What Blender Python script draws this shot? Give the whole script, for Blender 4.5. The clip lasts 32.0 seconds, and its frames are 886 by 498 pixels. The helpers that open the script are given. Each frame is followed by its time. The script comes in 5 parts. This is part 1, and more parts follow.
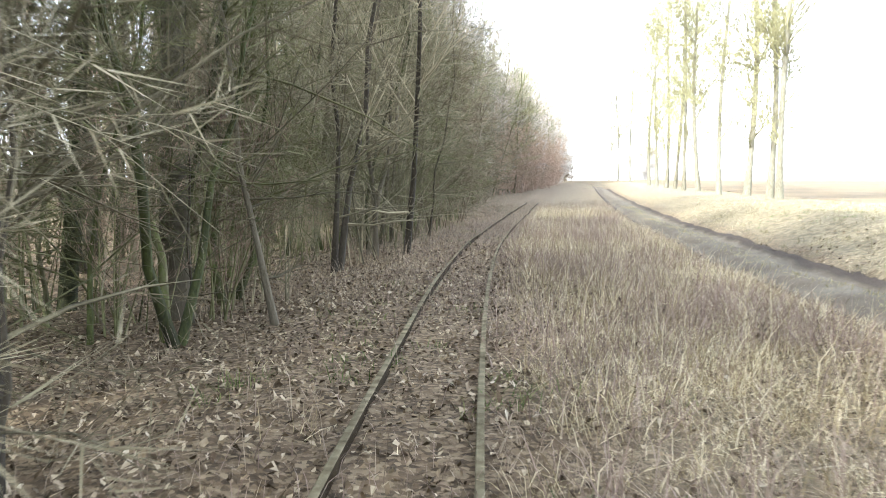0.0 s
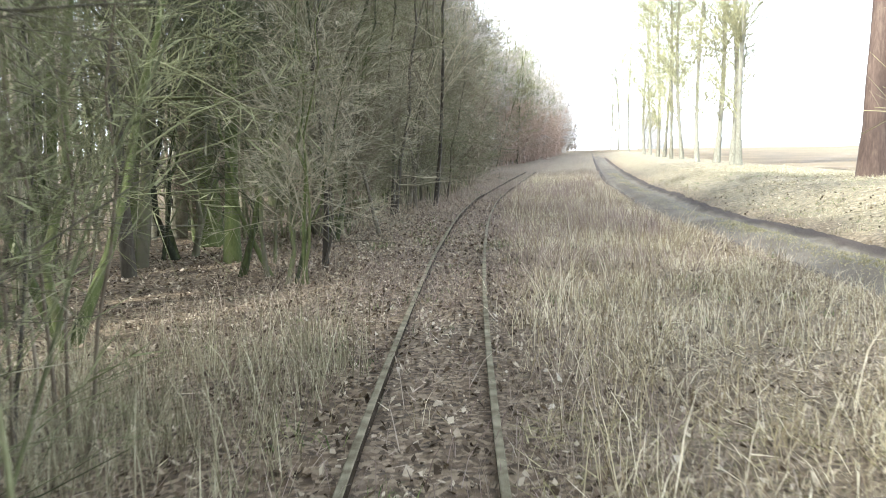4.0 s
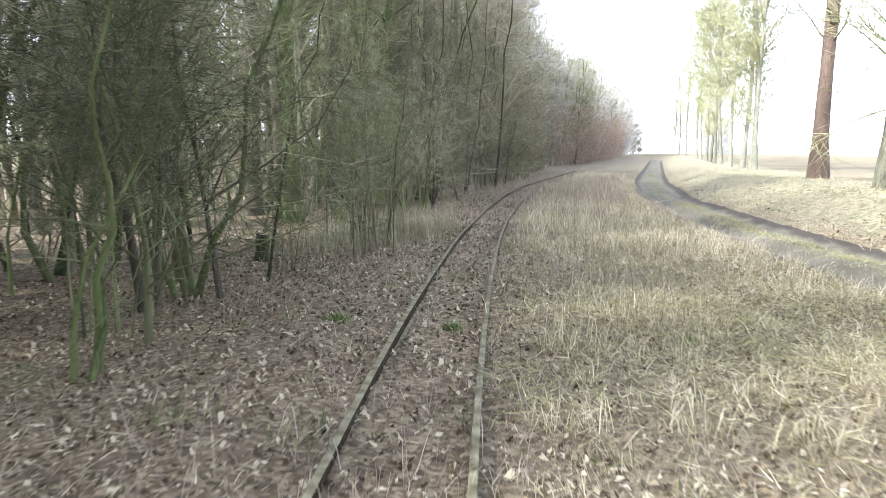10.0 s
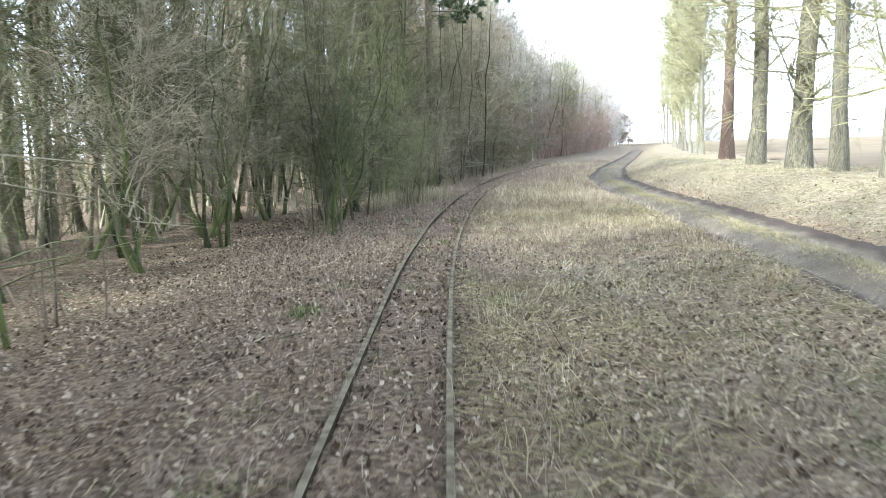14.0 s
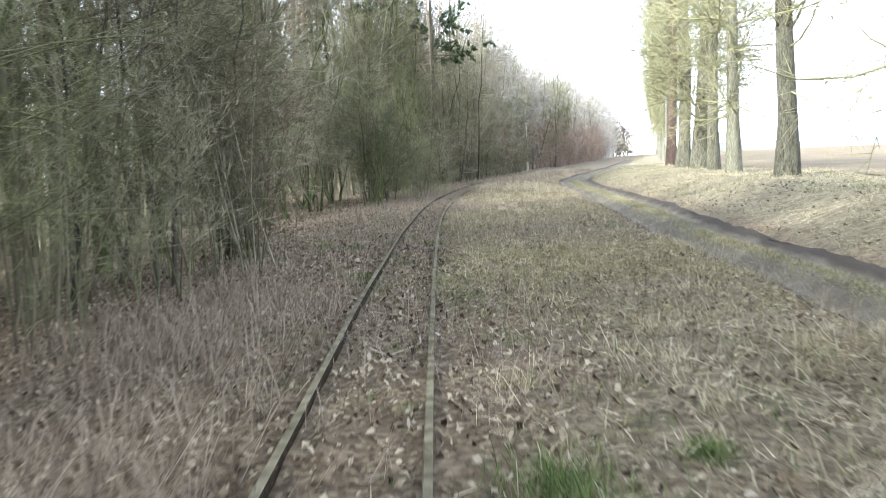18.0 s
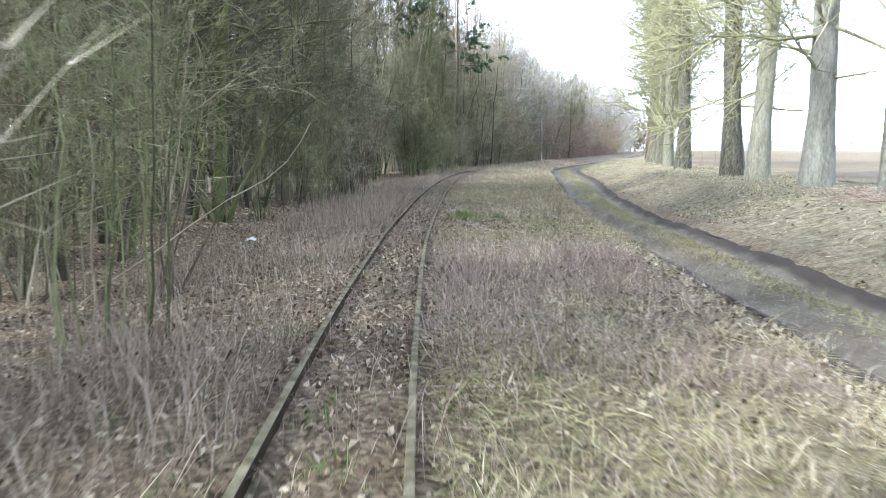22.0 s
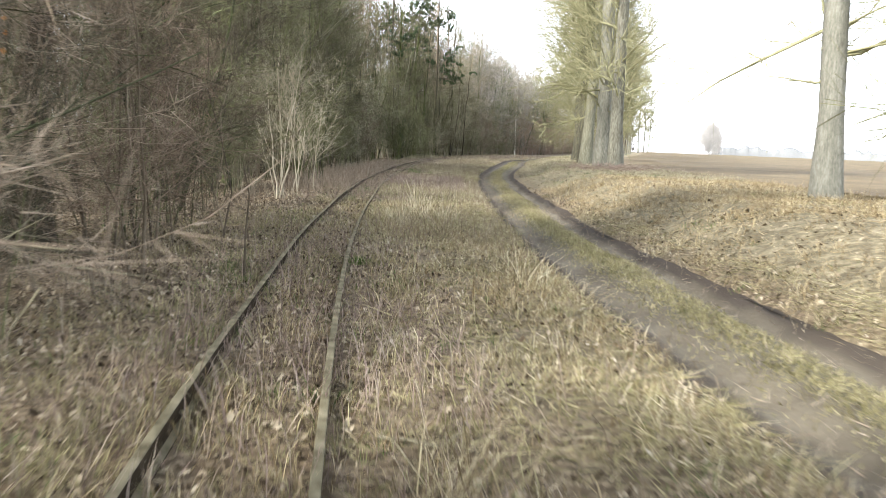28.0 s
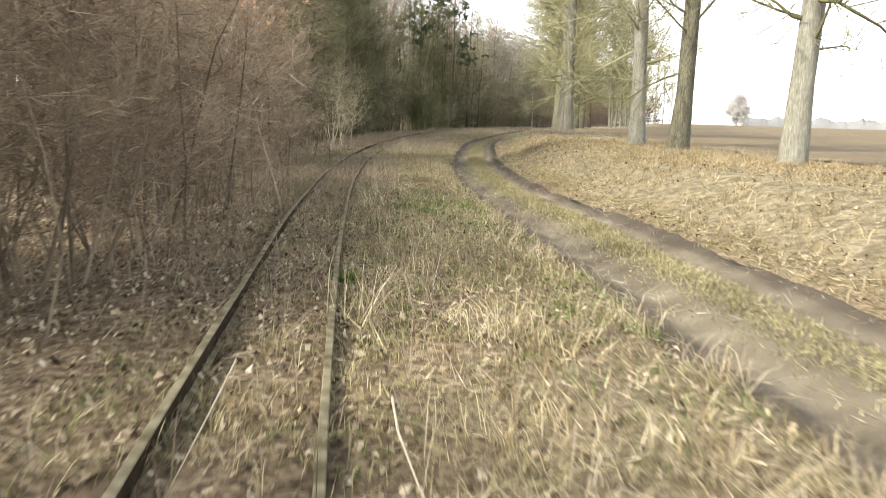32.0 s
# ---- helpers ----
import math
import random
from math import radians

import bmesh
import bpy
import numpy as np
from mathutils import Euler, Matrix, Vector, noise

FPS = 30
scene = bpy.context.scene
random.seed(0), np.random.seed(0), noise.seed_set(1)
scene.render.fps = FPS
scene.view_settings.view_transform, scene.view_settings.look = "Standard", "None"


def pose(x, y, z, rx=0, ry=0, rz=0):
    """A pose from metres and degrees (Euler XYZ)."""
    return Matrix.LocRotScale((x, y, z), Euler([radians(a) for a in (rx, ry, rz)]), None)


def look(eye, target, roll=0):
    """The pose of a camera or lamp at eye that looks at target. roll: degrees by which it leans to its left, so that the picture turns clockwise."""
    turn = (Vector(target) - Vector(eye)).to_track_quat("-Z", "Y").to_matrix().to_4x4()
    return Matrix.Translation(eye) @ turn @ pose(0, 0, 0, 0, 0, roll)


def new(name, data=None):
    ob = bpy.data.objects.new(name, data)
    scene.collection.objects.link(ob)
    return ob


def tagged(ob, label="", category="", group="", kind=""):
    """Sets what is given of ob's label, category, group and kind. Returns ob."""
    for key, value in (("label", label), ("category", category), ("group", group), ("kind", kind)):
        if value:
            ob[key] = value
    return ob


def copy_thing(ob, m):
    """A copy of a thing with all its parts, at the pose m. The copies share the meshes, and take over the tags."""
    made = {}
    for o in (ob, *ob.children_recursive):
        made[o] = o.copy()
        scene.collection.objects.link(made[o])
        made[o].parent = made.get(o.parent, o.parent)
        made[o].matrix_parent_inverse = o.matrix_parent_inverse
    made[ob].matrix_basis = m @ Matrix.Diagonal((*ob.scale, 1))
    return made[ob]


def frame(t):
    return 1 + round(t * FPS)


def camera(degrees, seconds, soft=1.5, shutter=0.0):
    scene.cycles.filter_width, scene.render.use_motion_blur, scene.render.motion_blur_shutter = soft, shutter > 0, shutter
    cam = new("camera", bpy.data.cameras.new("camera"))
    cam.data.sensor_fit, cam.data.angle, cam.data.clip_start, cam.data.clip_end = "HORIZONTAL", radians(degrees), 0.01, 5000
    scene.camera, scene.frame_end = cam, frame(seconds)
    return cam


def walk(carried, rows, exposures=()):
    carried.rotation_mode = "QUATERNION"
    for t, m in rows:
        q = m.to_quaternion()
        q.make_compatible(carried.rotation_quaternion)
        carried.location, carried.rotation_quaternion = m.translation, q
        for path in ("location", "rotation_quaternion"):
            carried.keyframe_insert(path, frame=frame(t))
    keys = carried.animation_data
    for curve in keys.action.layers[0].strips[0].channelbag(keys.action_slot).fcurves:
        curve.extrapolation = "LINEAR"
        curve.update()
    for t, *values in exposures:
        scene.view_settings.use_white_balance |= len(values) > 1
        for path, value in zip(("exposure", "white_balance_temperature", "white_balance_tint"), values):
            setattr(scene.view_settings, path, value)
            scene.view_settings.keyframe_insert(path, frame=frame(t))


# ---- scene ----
EXPOSURES = [(0.0, 3.28, 5750, 9), (1.0, 2.96, 5750, 9), (2.0, 2.95, 5650, 9), (6.0, 3.17, 5500, 9), (9.0, 3.1, 5400, 9), (14.0, 2.96, 5300, 9), (18.0, 2.95, 5400, 9), (20.0, 2.86, 5350, 9), (22.0, 2.78, 5150, 10), (24.0, 2.66, 5450, 9), (27.0, 2.38, 5800, 10), (30.0, 2.28, 6200, 10), (32.0, 2.05, 6400, 10)]
cam = camera(54.76, 32.0, soft=0.8, shutter=0.4)
PATH = [
    (0, (0.662, -0.001, 1.513), (0.914, 9.963, 0.712), 0.27),
    (0.5, (0.619, -1.096, 1.563), (1.084, 8.872, 0.908), 2.06),
    (1, (0.589, -2.230, 1.548), (1.150, 7.725, 0.783), 2.72),
    (1.5, (0.526, -3.389, 1.539), (1.172, 6.544, 0.575), 2.23),
    (2, (0.459, -4.480, 1.530), (0.974, 5.456, 0.531), 0.43),
    (2.5, (0.383, -5.593, 1.497), (0.647, 4.341, 0.378), -0.59),
    (3, (0.263, -6.826, 1.520), (0.423, 3.104, 0.350), -0.44),
    (3.5, (0.139, -8.072, 1.571), (0.286, 1.858, 0.405), -0.29),
    (4, (0.075, -9.203, 1.623), (0.247, 0.732, 0.499), -0.72),
    (4.5, (0.138, -10.095, 1.649), (0.315, -0.153, 0.589), -1.88),
    (5, (0.334, -10.672, 1.622), (0.435, -0.722, 0.634), -2.94),
    (5.5, (0.400, -11.353, 1.551), (0.468, -1.404, 0.538), -2.62),
    (6, (0.348, -12.392, 1.596), (0.372, -2.458, 0.449), -2.54),
    (6.5, (0.340, -13.330, 1.582), (0.372, -3.389, 0.501), -2.48),
    (7, (0.298, -14.243, 1.569), (0.273, -4.299, 0.515), -1.96),
    (7.5, (0.270, -15.252, 1.544), (0.180, -5.296, 0.608), -2.18),
    (8, (0.265, -16.376, 1.538), (0.095, -6.420, 0.611), -1.96),
    (8.5, (0.244, -17.624, 1.572), (0.048, -7.679, 0.539), -1.84),
    (9, (0.199, -18.989, 1.654), (-0.085, -9.063, 0.474), -1.19),
    (9.5, (0.244, -20.400, 1.669), (-0.266, -10.484, 0.481), 0.10),
    (10, (0.298, -21.820, 1.669), (-0.281, -11.903, 0.522), 0.93),
    (10.5, (0.368, -23.270, 1.655), (-0.225, -13.356, 0.489), 1.10),
    (11, (0.425, -24.861, 1.663), (-0.125, -14.951, 0.442), 0.56),
    (11.5, (0.487, -26.483, 1.695), (-0.063, -16.572, 0.484), 0.16),
    (12, (0.570, -28.162, 1.703), (0.014, -18.248, 0.515), -0.48),
    (12.5, (0.659, -29.984, 1.721), (0.100, -20.073, 0.511), -0.85),
    (13, (0.770, -31.845, 1.727), (0.214, -21.932, 0.534), -1.22),
    (13.5, (0.869, -33.763, 1.753), (0.296, -23.849, 0.576), -1.32),
    (14, (0.955, -35.745, 1.786), (0.356, -25.831, 0.619), -1.55),
    (14.5, (1.048, -37.747, 1.769), (0.352, -27.839, 0.613), -1.22),
    (15, (1.183, -39.682, 1.723), (0.416, -29.779, 0.564), -0.45),
    (15.5, (1.345, -41.542, 1.664), (0.537, -31.641, 0.517), -0.11),
    (16, (1.514, -43.334, 1.600), (0.705, -33.426, 0.508), -0.47),
    (16.5, (1.679, -45.067, 1.541), (0.914, -35.144, 0.573), -1.66),
    (17, (1.842, -46.765, 1.491), (1.171, -36.815, 0.749), -3.26),
    (17.5, (1.964, -48.517, 1.474), (1.333, -38.563, 0.755), -3.36),
    (18, (2.091, -50.413, 1.480), (1.406, -40.487, 0.478), -2.19),
    (18.5, (2.228, -52.370, 1.484), (1.524, -42.470, 0.269), -1.08),
    (19, (2.389, -54.498, 1.494), (1.638, -44.626, 0.088), 0.12),
    (19.5, (2.577, -56.485, 1.494), (1.733, -46.637, -0.023), 1.14),
    (20, (2.864, -58.503, 1.524), (1.885, -48.663, 0.031), 1.48),
    (20.5, (3.142, -60.605, 1.563), (2.155, -50.746, 0.211), 0.64),
    (21, (3.371, -62.784, 1.559), (2.385, -52.916, 0.275), -0.65),
    (21.5, (3.597, -64.806, 1.553), (2.604, -54.943, 0.239), -0.34),
    (22, (3.858, -66.882, 1.516), (2.909, -56.994, 0.365), 0.35),
    (22.5, (4.116, -68.988, 1.540), (3.358, -59.079, 0.431), 1.26),
    (23, (4.415, -71.029, 1.538), (3.814, -61.111, 0.409), 1.76),
    (23.5, (4.704, -72.706, 1.479), (4.212, -62.779, 0.376), 1.62),
    (24, (5.031, -74.572, 1.464), (4.648, -64.657, 0.222), 1.10),
    (24.5, (5.521, -76.807, 1.485), (5.154, -66.903, 0.157), 0.85),
    (25, (5.885, -78.935, 1.488), (5.519, -69.032, 0.153), 0.26),
    (25.5, (6.140, -80.927, 1.481), (5.755, -71.019, 0.179), 0.15),
    (26, (6.366, -82.805, 1.471), (5.937, -72.895, 0.204), 0.73),
    (26.5, (6.637, -84.609, 1.466), (6.141, -74.701, 0.200), 1.84),
    (27, (6.992, -86.372, 1.475), (6.402, -76.480, 0.135), 2.28),
    (27.5, (7.369, -88.092, 1.424), (6.651, -78.191, 0.220), 2.55),
    (28, (7.808, -90.108, 1.425), (6.961, -80.219, 0.210), 2.45),
    (28.5, (8.278, -92.250, 1.450), (7.478, -82.361, 0.198), 1.98),
    (29, (8.744, -94.455, 1.477), (7.912, -84.574, 0.187), 1.84),
    (29.5, (9.243, -96.635, 1.520), (8.404, -86.759, 0.193), 1.69),
    (30, (9.727, -98.707, 1.540), (8.893, -88.829, 0.220), 1.55),
    (30.5, (10.178, -100.760, 1.510), (9.302, -90.895, 0.132), 1.85),
    (31, (10.667, -102.822, 1.484), (9.701, -92.967, 0.082), 2.26),
    (31.5, (11.171, -104.846, 1.469), (10.132, -95.001, 0.051), 1.98),
    (32, (11.708, -106.800, 1.444), (10.479, -96.994, -0.078), 1.84),
]
walk(cam, [(t, look(e, g, r)) for t, e, g, r in PATH], exposures=EXPOSURES)


# ---- plan: x of long lines, by y ----
TRACK = [8.42, 7.12, 5.83, 4.53, 3.23, 2.04, 1.17, 0.52, 0.05, -0.17, -0.19, 0.10, 0.56, 1.11, 1.72, 2.55, 3.56, 4.68, 6.06, 7.70, 9.53, 11.53, 13.54, 15.55]
ROAD = [(-140, 23.00), (-112, 16.90), (-101, 14.10), (-92, 12.00), (-85, 10.35), (-80, 9.50), (-74, 8.75), (-66, 8.00), (-58, 7.35), (-50, 6.80), (-44, 6.50), (-36, 6.40), (-28, 6.50), (-20, 6.75), (-10, 6.95), (0, 6.95), (8, 7.20), (17, 7.85), (26, 9.30), (36, 10.70), (60, 15.10), (118, 26.00), (200, 41.50)]
EDGE = [(-140, 15.89), (-112, 9.85), (-104, 7.84), (-97, 6.60), (-90, 5.18), (-82, 3.17), (-75, 1.38), (-66, -0.57), (-58, -1.66), (-50, -2.33), (-42, -2.34), (-35, -2.34), (-28, -4.26), (-20, -5.35), (-14, -4.59), (-8, -2.55), (0, -2.09), (6, -2.55), (12, -1.50), (20, 0.46), (40, 2.50), (60, 4.00), (84, 6.00), (113, 14.20), (160, 24.50), (225, 38.50), (300, 53.50), (420, 75.50), (900, 163.00)]
ROW = [(-140, 29.00), (-112, 23.60), (-83.1, 17.97), (-73.9, 16.27), (-68.6, 15.25), (-45.7, 12.61), (-40.8, 12.34), (-36.3, 11.90), (-31.6, 12.00), (-18.9, 12.41), (-8.6, 13.24), (1.8, 14.10), (11.2, 15.00), (21.9, 16.30), (49, 21.20), (68.2, 24.60), (106.7, 31.30), (200, 47.50)]
POPLARS = [(59.00, 266), (50.30, 216), (42.70, 172), (35.10, 129), (33.20, 118), (31.30, 106.7), (29.60, 97.3), (28.20, 89.4), (26.50, 79.5), (24.50, 68.2), (22.70, 57.6), (21.60, 51.1), (21.20, 48.7), (15.02, 11.2), (14.00, 1.8), (13.49, -3.8), (13.24, -8.6), (12.41, -18.9), (12.08, -31.6), (11.81, -36.3), (12.34, -40.8), (12.61, -45.7), (15.25, -68.5), (16.27, -73.9), (17.97, -83.1)]
RAIL_CUTS = [-118, -96, -78.4, -70, -55, -42, -30, -18, -8, 3, 14, 24, 36, 60]
RAIL_CUTS_R = [-118, -98.2, -82, -68, -50, -38, -31, -17.4, -9.8, 0.5, 12, 24, 36, 60]

# ---- world and sun ----
def make_world():
    w = bpy.data.worlds.new("sky")
    scene.world = w
    w.use_nodes = True
    nt = w.node_tree
    sky = nt.nodes.new("ShaderNodeTexSky")
    sky.sky_type, sky.sun_disc = "NISHITA", False
    sky.sun_elevation, sky.sun_rotation = SUN_EL, SUN_ROT
    sky.air_density, sky.dust_density, sky.ozone_density = 1.0, 0.5, 1.0
    bg = nt.nodes["Background"]
    bg.inputs["Strength"].default_value = 0.135
    haze = nt.nodes.new("ShaderNodeHueSaturation")
    haze.inputs["Saturation"].default_value = 0.15
    nt.links.new(sky.outputs[0], haze.inputs["Color"])
    nt.links.new(haze.outputs[0], bg.inputs["Color"])
    d = bpy.data.lights.new("sun", "SUN")
    d.energy, d.angle, d.color = 2.7, radians(3.0), (1.0, 0.92, 0.79)
    s = new("sun", d)
    toward = Vector((math.sin(SUN_ROT) * math.cos(SUN_EL), math.cos(SUN_ROT) * math.cos(SUN_EL), math.sin(SUN_EL)))
    s.matrix_world = look(toward * 50, (0, 0, 0))


SUN_EL, SUN_ROT = radians(36), radians(228)
make_world()


# ---- materials ----
def rgb(c):
    return (c[0], c[1], c[2] * 0.96, 1.0)


def material(name, cols, scale=4.0, fine=40.0, rough=0.9, bump=0.3, vary=0.0, island=False, stretch=(1, 1, 1), coord="Object", spec=0.2, detail_mix=0.45, translucent=0.0):
    """Noise at two scales over a ramp of base colours, with relief; vary: a shift in value from piece to piece."""
    m = bpy.data.materials.new(name)
    m.use_nodes = True
    nt, N, L = m.node_tree, m.node_tree.nodes, m.node_tree.links
    b = N["Principled BSDF"]
    b.inputs["Roughness"].default_value = rough
    b.inputs["Specular IOR Level"].default_value = spec
    tc = N.new("ShaderNodeTexCoord")
    mp = N.new("ShaderNodeMapping")
    mp.inputs["Scale"].default_value = stretch
    L.new(tc.outputs[coord], mp.inputs[0])
    n1, n2 = N.new("ShaderNodeTexNoise"), N.new("ShaderNodeTexNoise")
    for n, s, d in ((n1, scale, 4), (n2, fine, 5)):
        n.inputs["Scale"].default_value, n.inputs["Detail"].default_value, n.inputs["Roughness"].default_value = s, d, 0.65
        L.new(mp.outputs[0], n.inputs["Vector"])
    mix = N.new("ShaderNodeMix")
    mix.inputs[0].default_value = detail_mix
    L.new(n1.outputs[0], mix.inputs[2])
    L.new(n2.outputs[0], mix.inputs[3])
    fac = mix.outputs[0]
    if vary:
        src = N.new("ShaderNodeNewGeometry").outputs["Random Per Island"] if island else N.new("ShaderNodeObjectInfo").outputs["Random"]
        ma = N.new("ShaderNodeMath")
        ma.operation = "MULTIPLY_ADD"
        ma.inputs[1].default_value, ma.inputs[2].default_value = vary, -vary / 2
        L.new(src, ma.inputs[0])
        ad = N.new("ShaderNodeMath")
        ad.operation = "ADD"
        L.new(fac, ad.inputs[0])
        L.new(ma.outputs[0], ad.inputs[1])
        fac = ad.outputs[0]
    ramp = N.new("ShaderNodeValToRGB")
    els = ramp.color_ramp.elements
    span = 0.62 if not vary else 0.8
    for i, c in enumerate(cols):
        p = 0.5 - span / 2 * 0.6 + span * 0.6 * i / max(1, len(cols) - 1)
        e = els[i] if i < 2 else els.new(p)
        e.position, e.color = p, rgb(c)
    L.new(fac, ramp.inputs[0])
    L.new(ramp.outputs[0], b.inputs["Base Color"])
    if bump:
        bp = N.new("ShaderNodeBump")
        bp.inputs["Strength"].default_value, bp.inputs["Distance"].default_value = bump, 0.02
        L.new(n2.outputs[0], bp.inputs["Height"])
        L.new(bp.outputs[0], b.inputs["Normal"])
    if translucent:
        tr = N.new("ShaderNodeBsdfTranslucent")
        L.new(ramp.outputs[0], tr.inputs[0])
        ms = N.new("ShaderNodeMixShader")
        ms.inputs[0].default_value = translucent
        L.new(b.outputs[0], ms.inputs[1])
        L.new(tr.outputs[0], ms.inputs[2])
        L.new(ms.outputs[0], N["Material Output"].inputs[0])
    return m


M_GROUND = material("leaf_mould", [(0.03, 0.022, 0.014), (0.07, 0.052, 0.032), (0.125, 0.095, 0.06), (0.22, 0.178, 0.122)], 1.3, 26, bump=1.0, detail_mix=0.65)
def stops(node, rows):
    """Sets a ramp's places and colours, in rising order."""
    els = node.color_ramp.elements
    els[0].position, els[0].color = rows[0][0], rgb(rows[0][1])
    els[1].position, els[1].color = rows[-1][0], rgb(rows[-1][1])
    for p, c in rows[1:-1]:
        els.new(p).color = rgb(c)


def thatch_over(m):
    """Old bleached grass over the mould where the sheet's thatch value is high."""
    N, L = m.node_tree.nodes, m.node_tree.links
    at = N.new("ShaderNodeAttribute")
    at.attribute_name = "thatch"
    n = N.new("ShaderNodeTexNoise")
    n.inputs["Scale"].default_value, n.inputs["Detail"].default_value, n.inputs["Roughness"].default_value = 5.0, 8, 0.75
    tc = N.new("ShaderNodeTexCoord")
    L.new(tc.outputs["Object"], n.inputs["Vector"])
    r = N.new("ShaderNodeValToRGB")
    stops(r, ((0.34, (0.065, 0.053, 0.031)), (0.5, (0.15, 0.126, 0.08)), (0.66, (0.3, 0.26, 0.175))))
    L.new(n.outputs[0], r.inputs[0])
    vo, sep, lr, lm = N.new("ShaderNodeTexVoronoi"), N.new("ShaderNodeSeparateColor"), N.new("ShaderNodeValToRGB"), N.new("ShaderNodeMix")
    vo.inputs["Scale"].default_value, vo.inputs["Randomness"].default_value = 24.0, 1.0
    L.new(tc.outputs["Object"], vo.inputs["Vector"])
    L.new(vo.outputs["Color"], sep.inputs[0])
    stops(lr, ((0.05, (0.032, 0.022, 0.013)), (0.55, (0.14, 0.1, 0.062)), (1.0, (0.31, 0.245, 0.165))))
    L.new(sep.outputs[0], lr.inputs[0])
    lm.data_type = "RGBA"
    lm.inputs[0].default_value = 0.62
    mx = N.new("ShaderNodeMix")
    mx.data_type = "RGBA"
    b = N["Principled BSDF"]
    L.new(b.inputs["Base Color"].links[0].from_socket, lm.inputs[6])
    L.new(lr.outputs[0], lm.inputs[7])
    L.new(lm.outputs[2], mx.inputs[6])
    L.new(r.outputs[0], mx.inputs[7])
    L.new(at.outputs["Fac"], mx.inputs[0])
    L.new(mx.outputs[2], b.inputs["Base Color"])


thatch_over(M_GROUND)
M_FIELD = material("ploughed_soil", [(0.075, 0.053, 0.027), (0.112, 0.083, 0.045), (0.165, 0.128, 0.074)], 0.15, 3.0, bump=0.6)
M_ROAD = material("packed_earth", [(0.055, 0.046, 0.034), (0.108, 0.092, 0.07), (0.185, 0.162, 0.128)], 0.9, 30, rough=0.9, bump=0.7, spec=0.1)
def loose_soil(m):
    """Dark crumbled soil along the edges of the wheel tracks."""
    N, L = m.node_tree.nodes, m.node_tree.links
    at, mx, b = N.new("ShaderNodeAttribute"), N.new("ShaderNodeMix"), N["Principled BSDF"]
    at.attribute_name = "loose"
    mx.data_type = "RGBA"
    mx.inputs[7].default_value = (0.05, 0.04, 0.031, 1)
    L.new(b.inputs["Base Color"].links[0].from_socket, mx.inputs[6])
    L.new(at.outputs["Fac"], mx.inputs[0])
    dry, n, cr, my = N.new("ShaderNodeAttribute"), N.new("ShaderNodeTexNoise"), N.new("ShaderNodeValToRGB"), N.new("ShaderNodeMix")
    dry.attribute_name = "dry"
    n.inputs["Scale"].default_value, n.inputs["Detail"].default_value = 1.4, 8
    L.new(N["Texture Coordinate"].outputs["Object"], n.inputs["Vector"])
    stops(cr, ((0.3, (0.07, 0.058, 0.042)), (0.52, (0.128, 0.11, 0.082)), (0.7, (0.185, 0.163, 0.125))))
    L.new(n.outputs[0], cr.inputs[0])
    my.data_type = "RGBA"
    L.new(mx.outputs[2], my.inputs[6])
    L.new(cr.outputs[0], my.inputs[7])
    L.new(dry.outputs["Fac"], my.inputs[0])
    L.new(my.outputs[2], b.inputs["Base Color"])


loose_soil(M_ROAD)
M_RAIL = material("weathered_rail_steel", [(0.014, 0.01, 0.007), (0.03, 0.022, 0.014), (0.055, 0.044, 0.026)], 3, 60, rough=0.95, bump=0.6, spec=0.06)
def lit_top(m, top):
    """Upward faces painted lighter as lit, lichened heads; sides left shaded and rusty."""
    N, L = m.node_tree.nodes, m.node_tree.links
    ge, sp, rp, mx, b = N.new("ShaderNodeNewGeometry"), N.new("ShaderNodeSeparateXYZ"), N.new("ShaderNodeValToRGB"), N.new("ShaderNodeMix"), N["Principled BSDF"]
    L.new(ge.outputs["True Normal"], sp.inputs[0])
    stops(rp, ((0.45, (0, 0, 0)), (0.75, (1, 1, 1))))
    L.new(sp.outputs[2], rp.inputs[0])
    n = N.new("ShaderNodeTexNoise")
    n.inputs["Scale"].default_value, n.inputs["Detail"].default_value = 7.0, 8
    tc, cr = N.new("ShaderNodeTexCoord"), N.new("ShaderNodeValToRGB")
    L.new(tc.outputs["Object"], n.inputs["Vector"])
    stops(cr, top)
    L.new(n.outputs[0], cr.inputs[0])
    mx.data_type = "RGBA"
    L.new(rp.outputs[0], mx.inputs[0])
    L.new(b.inputs["Base Color"].links[0].from_socket, mx.inputs[6])
    L.new(cr.outputs[0], mx.inputs[7])
    L.new(mx.outputs[2], b.inputs["Base Color"])


# light on the olive rail heads is painted in, against dark flanks
lit_top(M_RAIL, ((0.3, (0.07, 0.06, 0.036)), (0.5, (0.145, 0.128, 0.085)), (0.7, (0.23, 0.202, 0.14))))
M_GREENBARK = material("bright_green_mossy_bark", [(0.032, 0.034, 0.018), (0.06, 0.072, 0.024), (0.092, 0.106, 0.034), (0.11, 0.1, 0.065)], 1.1, 24, bump=0.8, stretch=(1, 1, 0.3))
M_BARK = material("grey_brown_bark", [(0.028, 0.023, 0.017), (0.058, 0.049, 0.036), (0.105, 0.092, 0.067)], 3, 30, bump=0.7, vary=0.5, stretch=(1, 1, 0.25))
M_MOSSBARK = material("mossy_bark", [(0.02, 0.021, 0.011), (0.042, 0.049, 0.017), (0.085, 0.098, 0.032), (0.1, 0.09, 0.06)], 1.6, 26, bump=0.7, vary=0.45, stretch=(1, 1, 0.3))
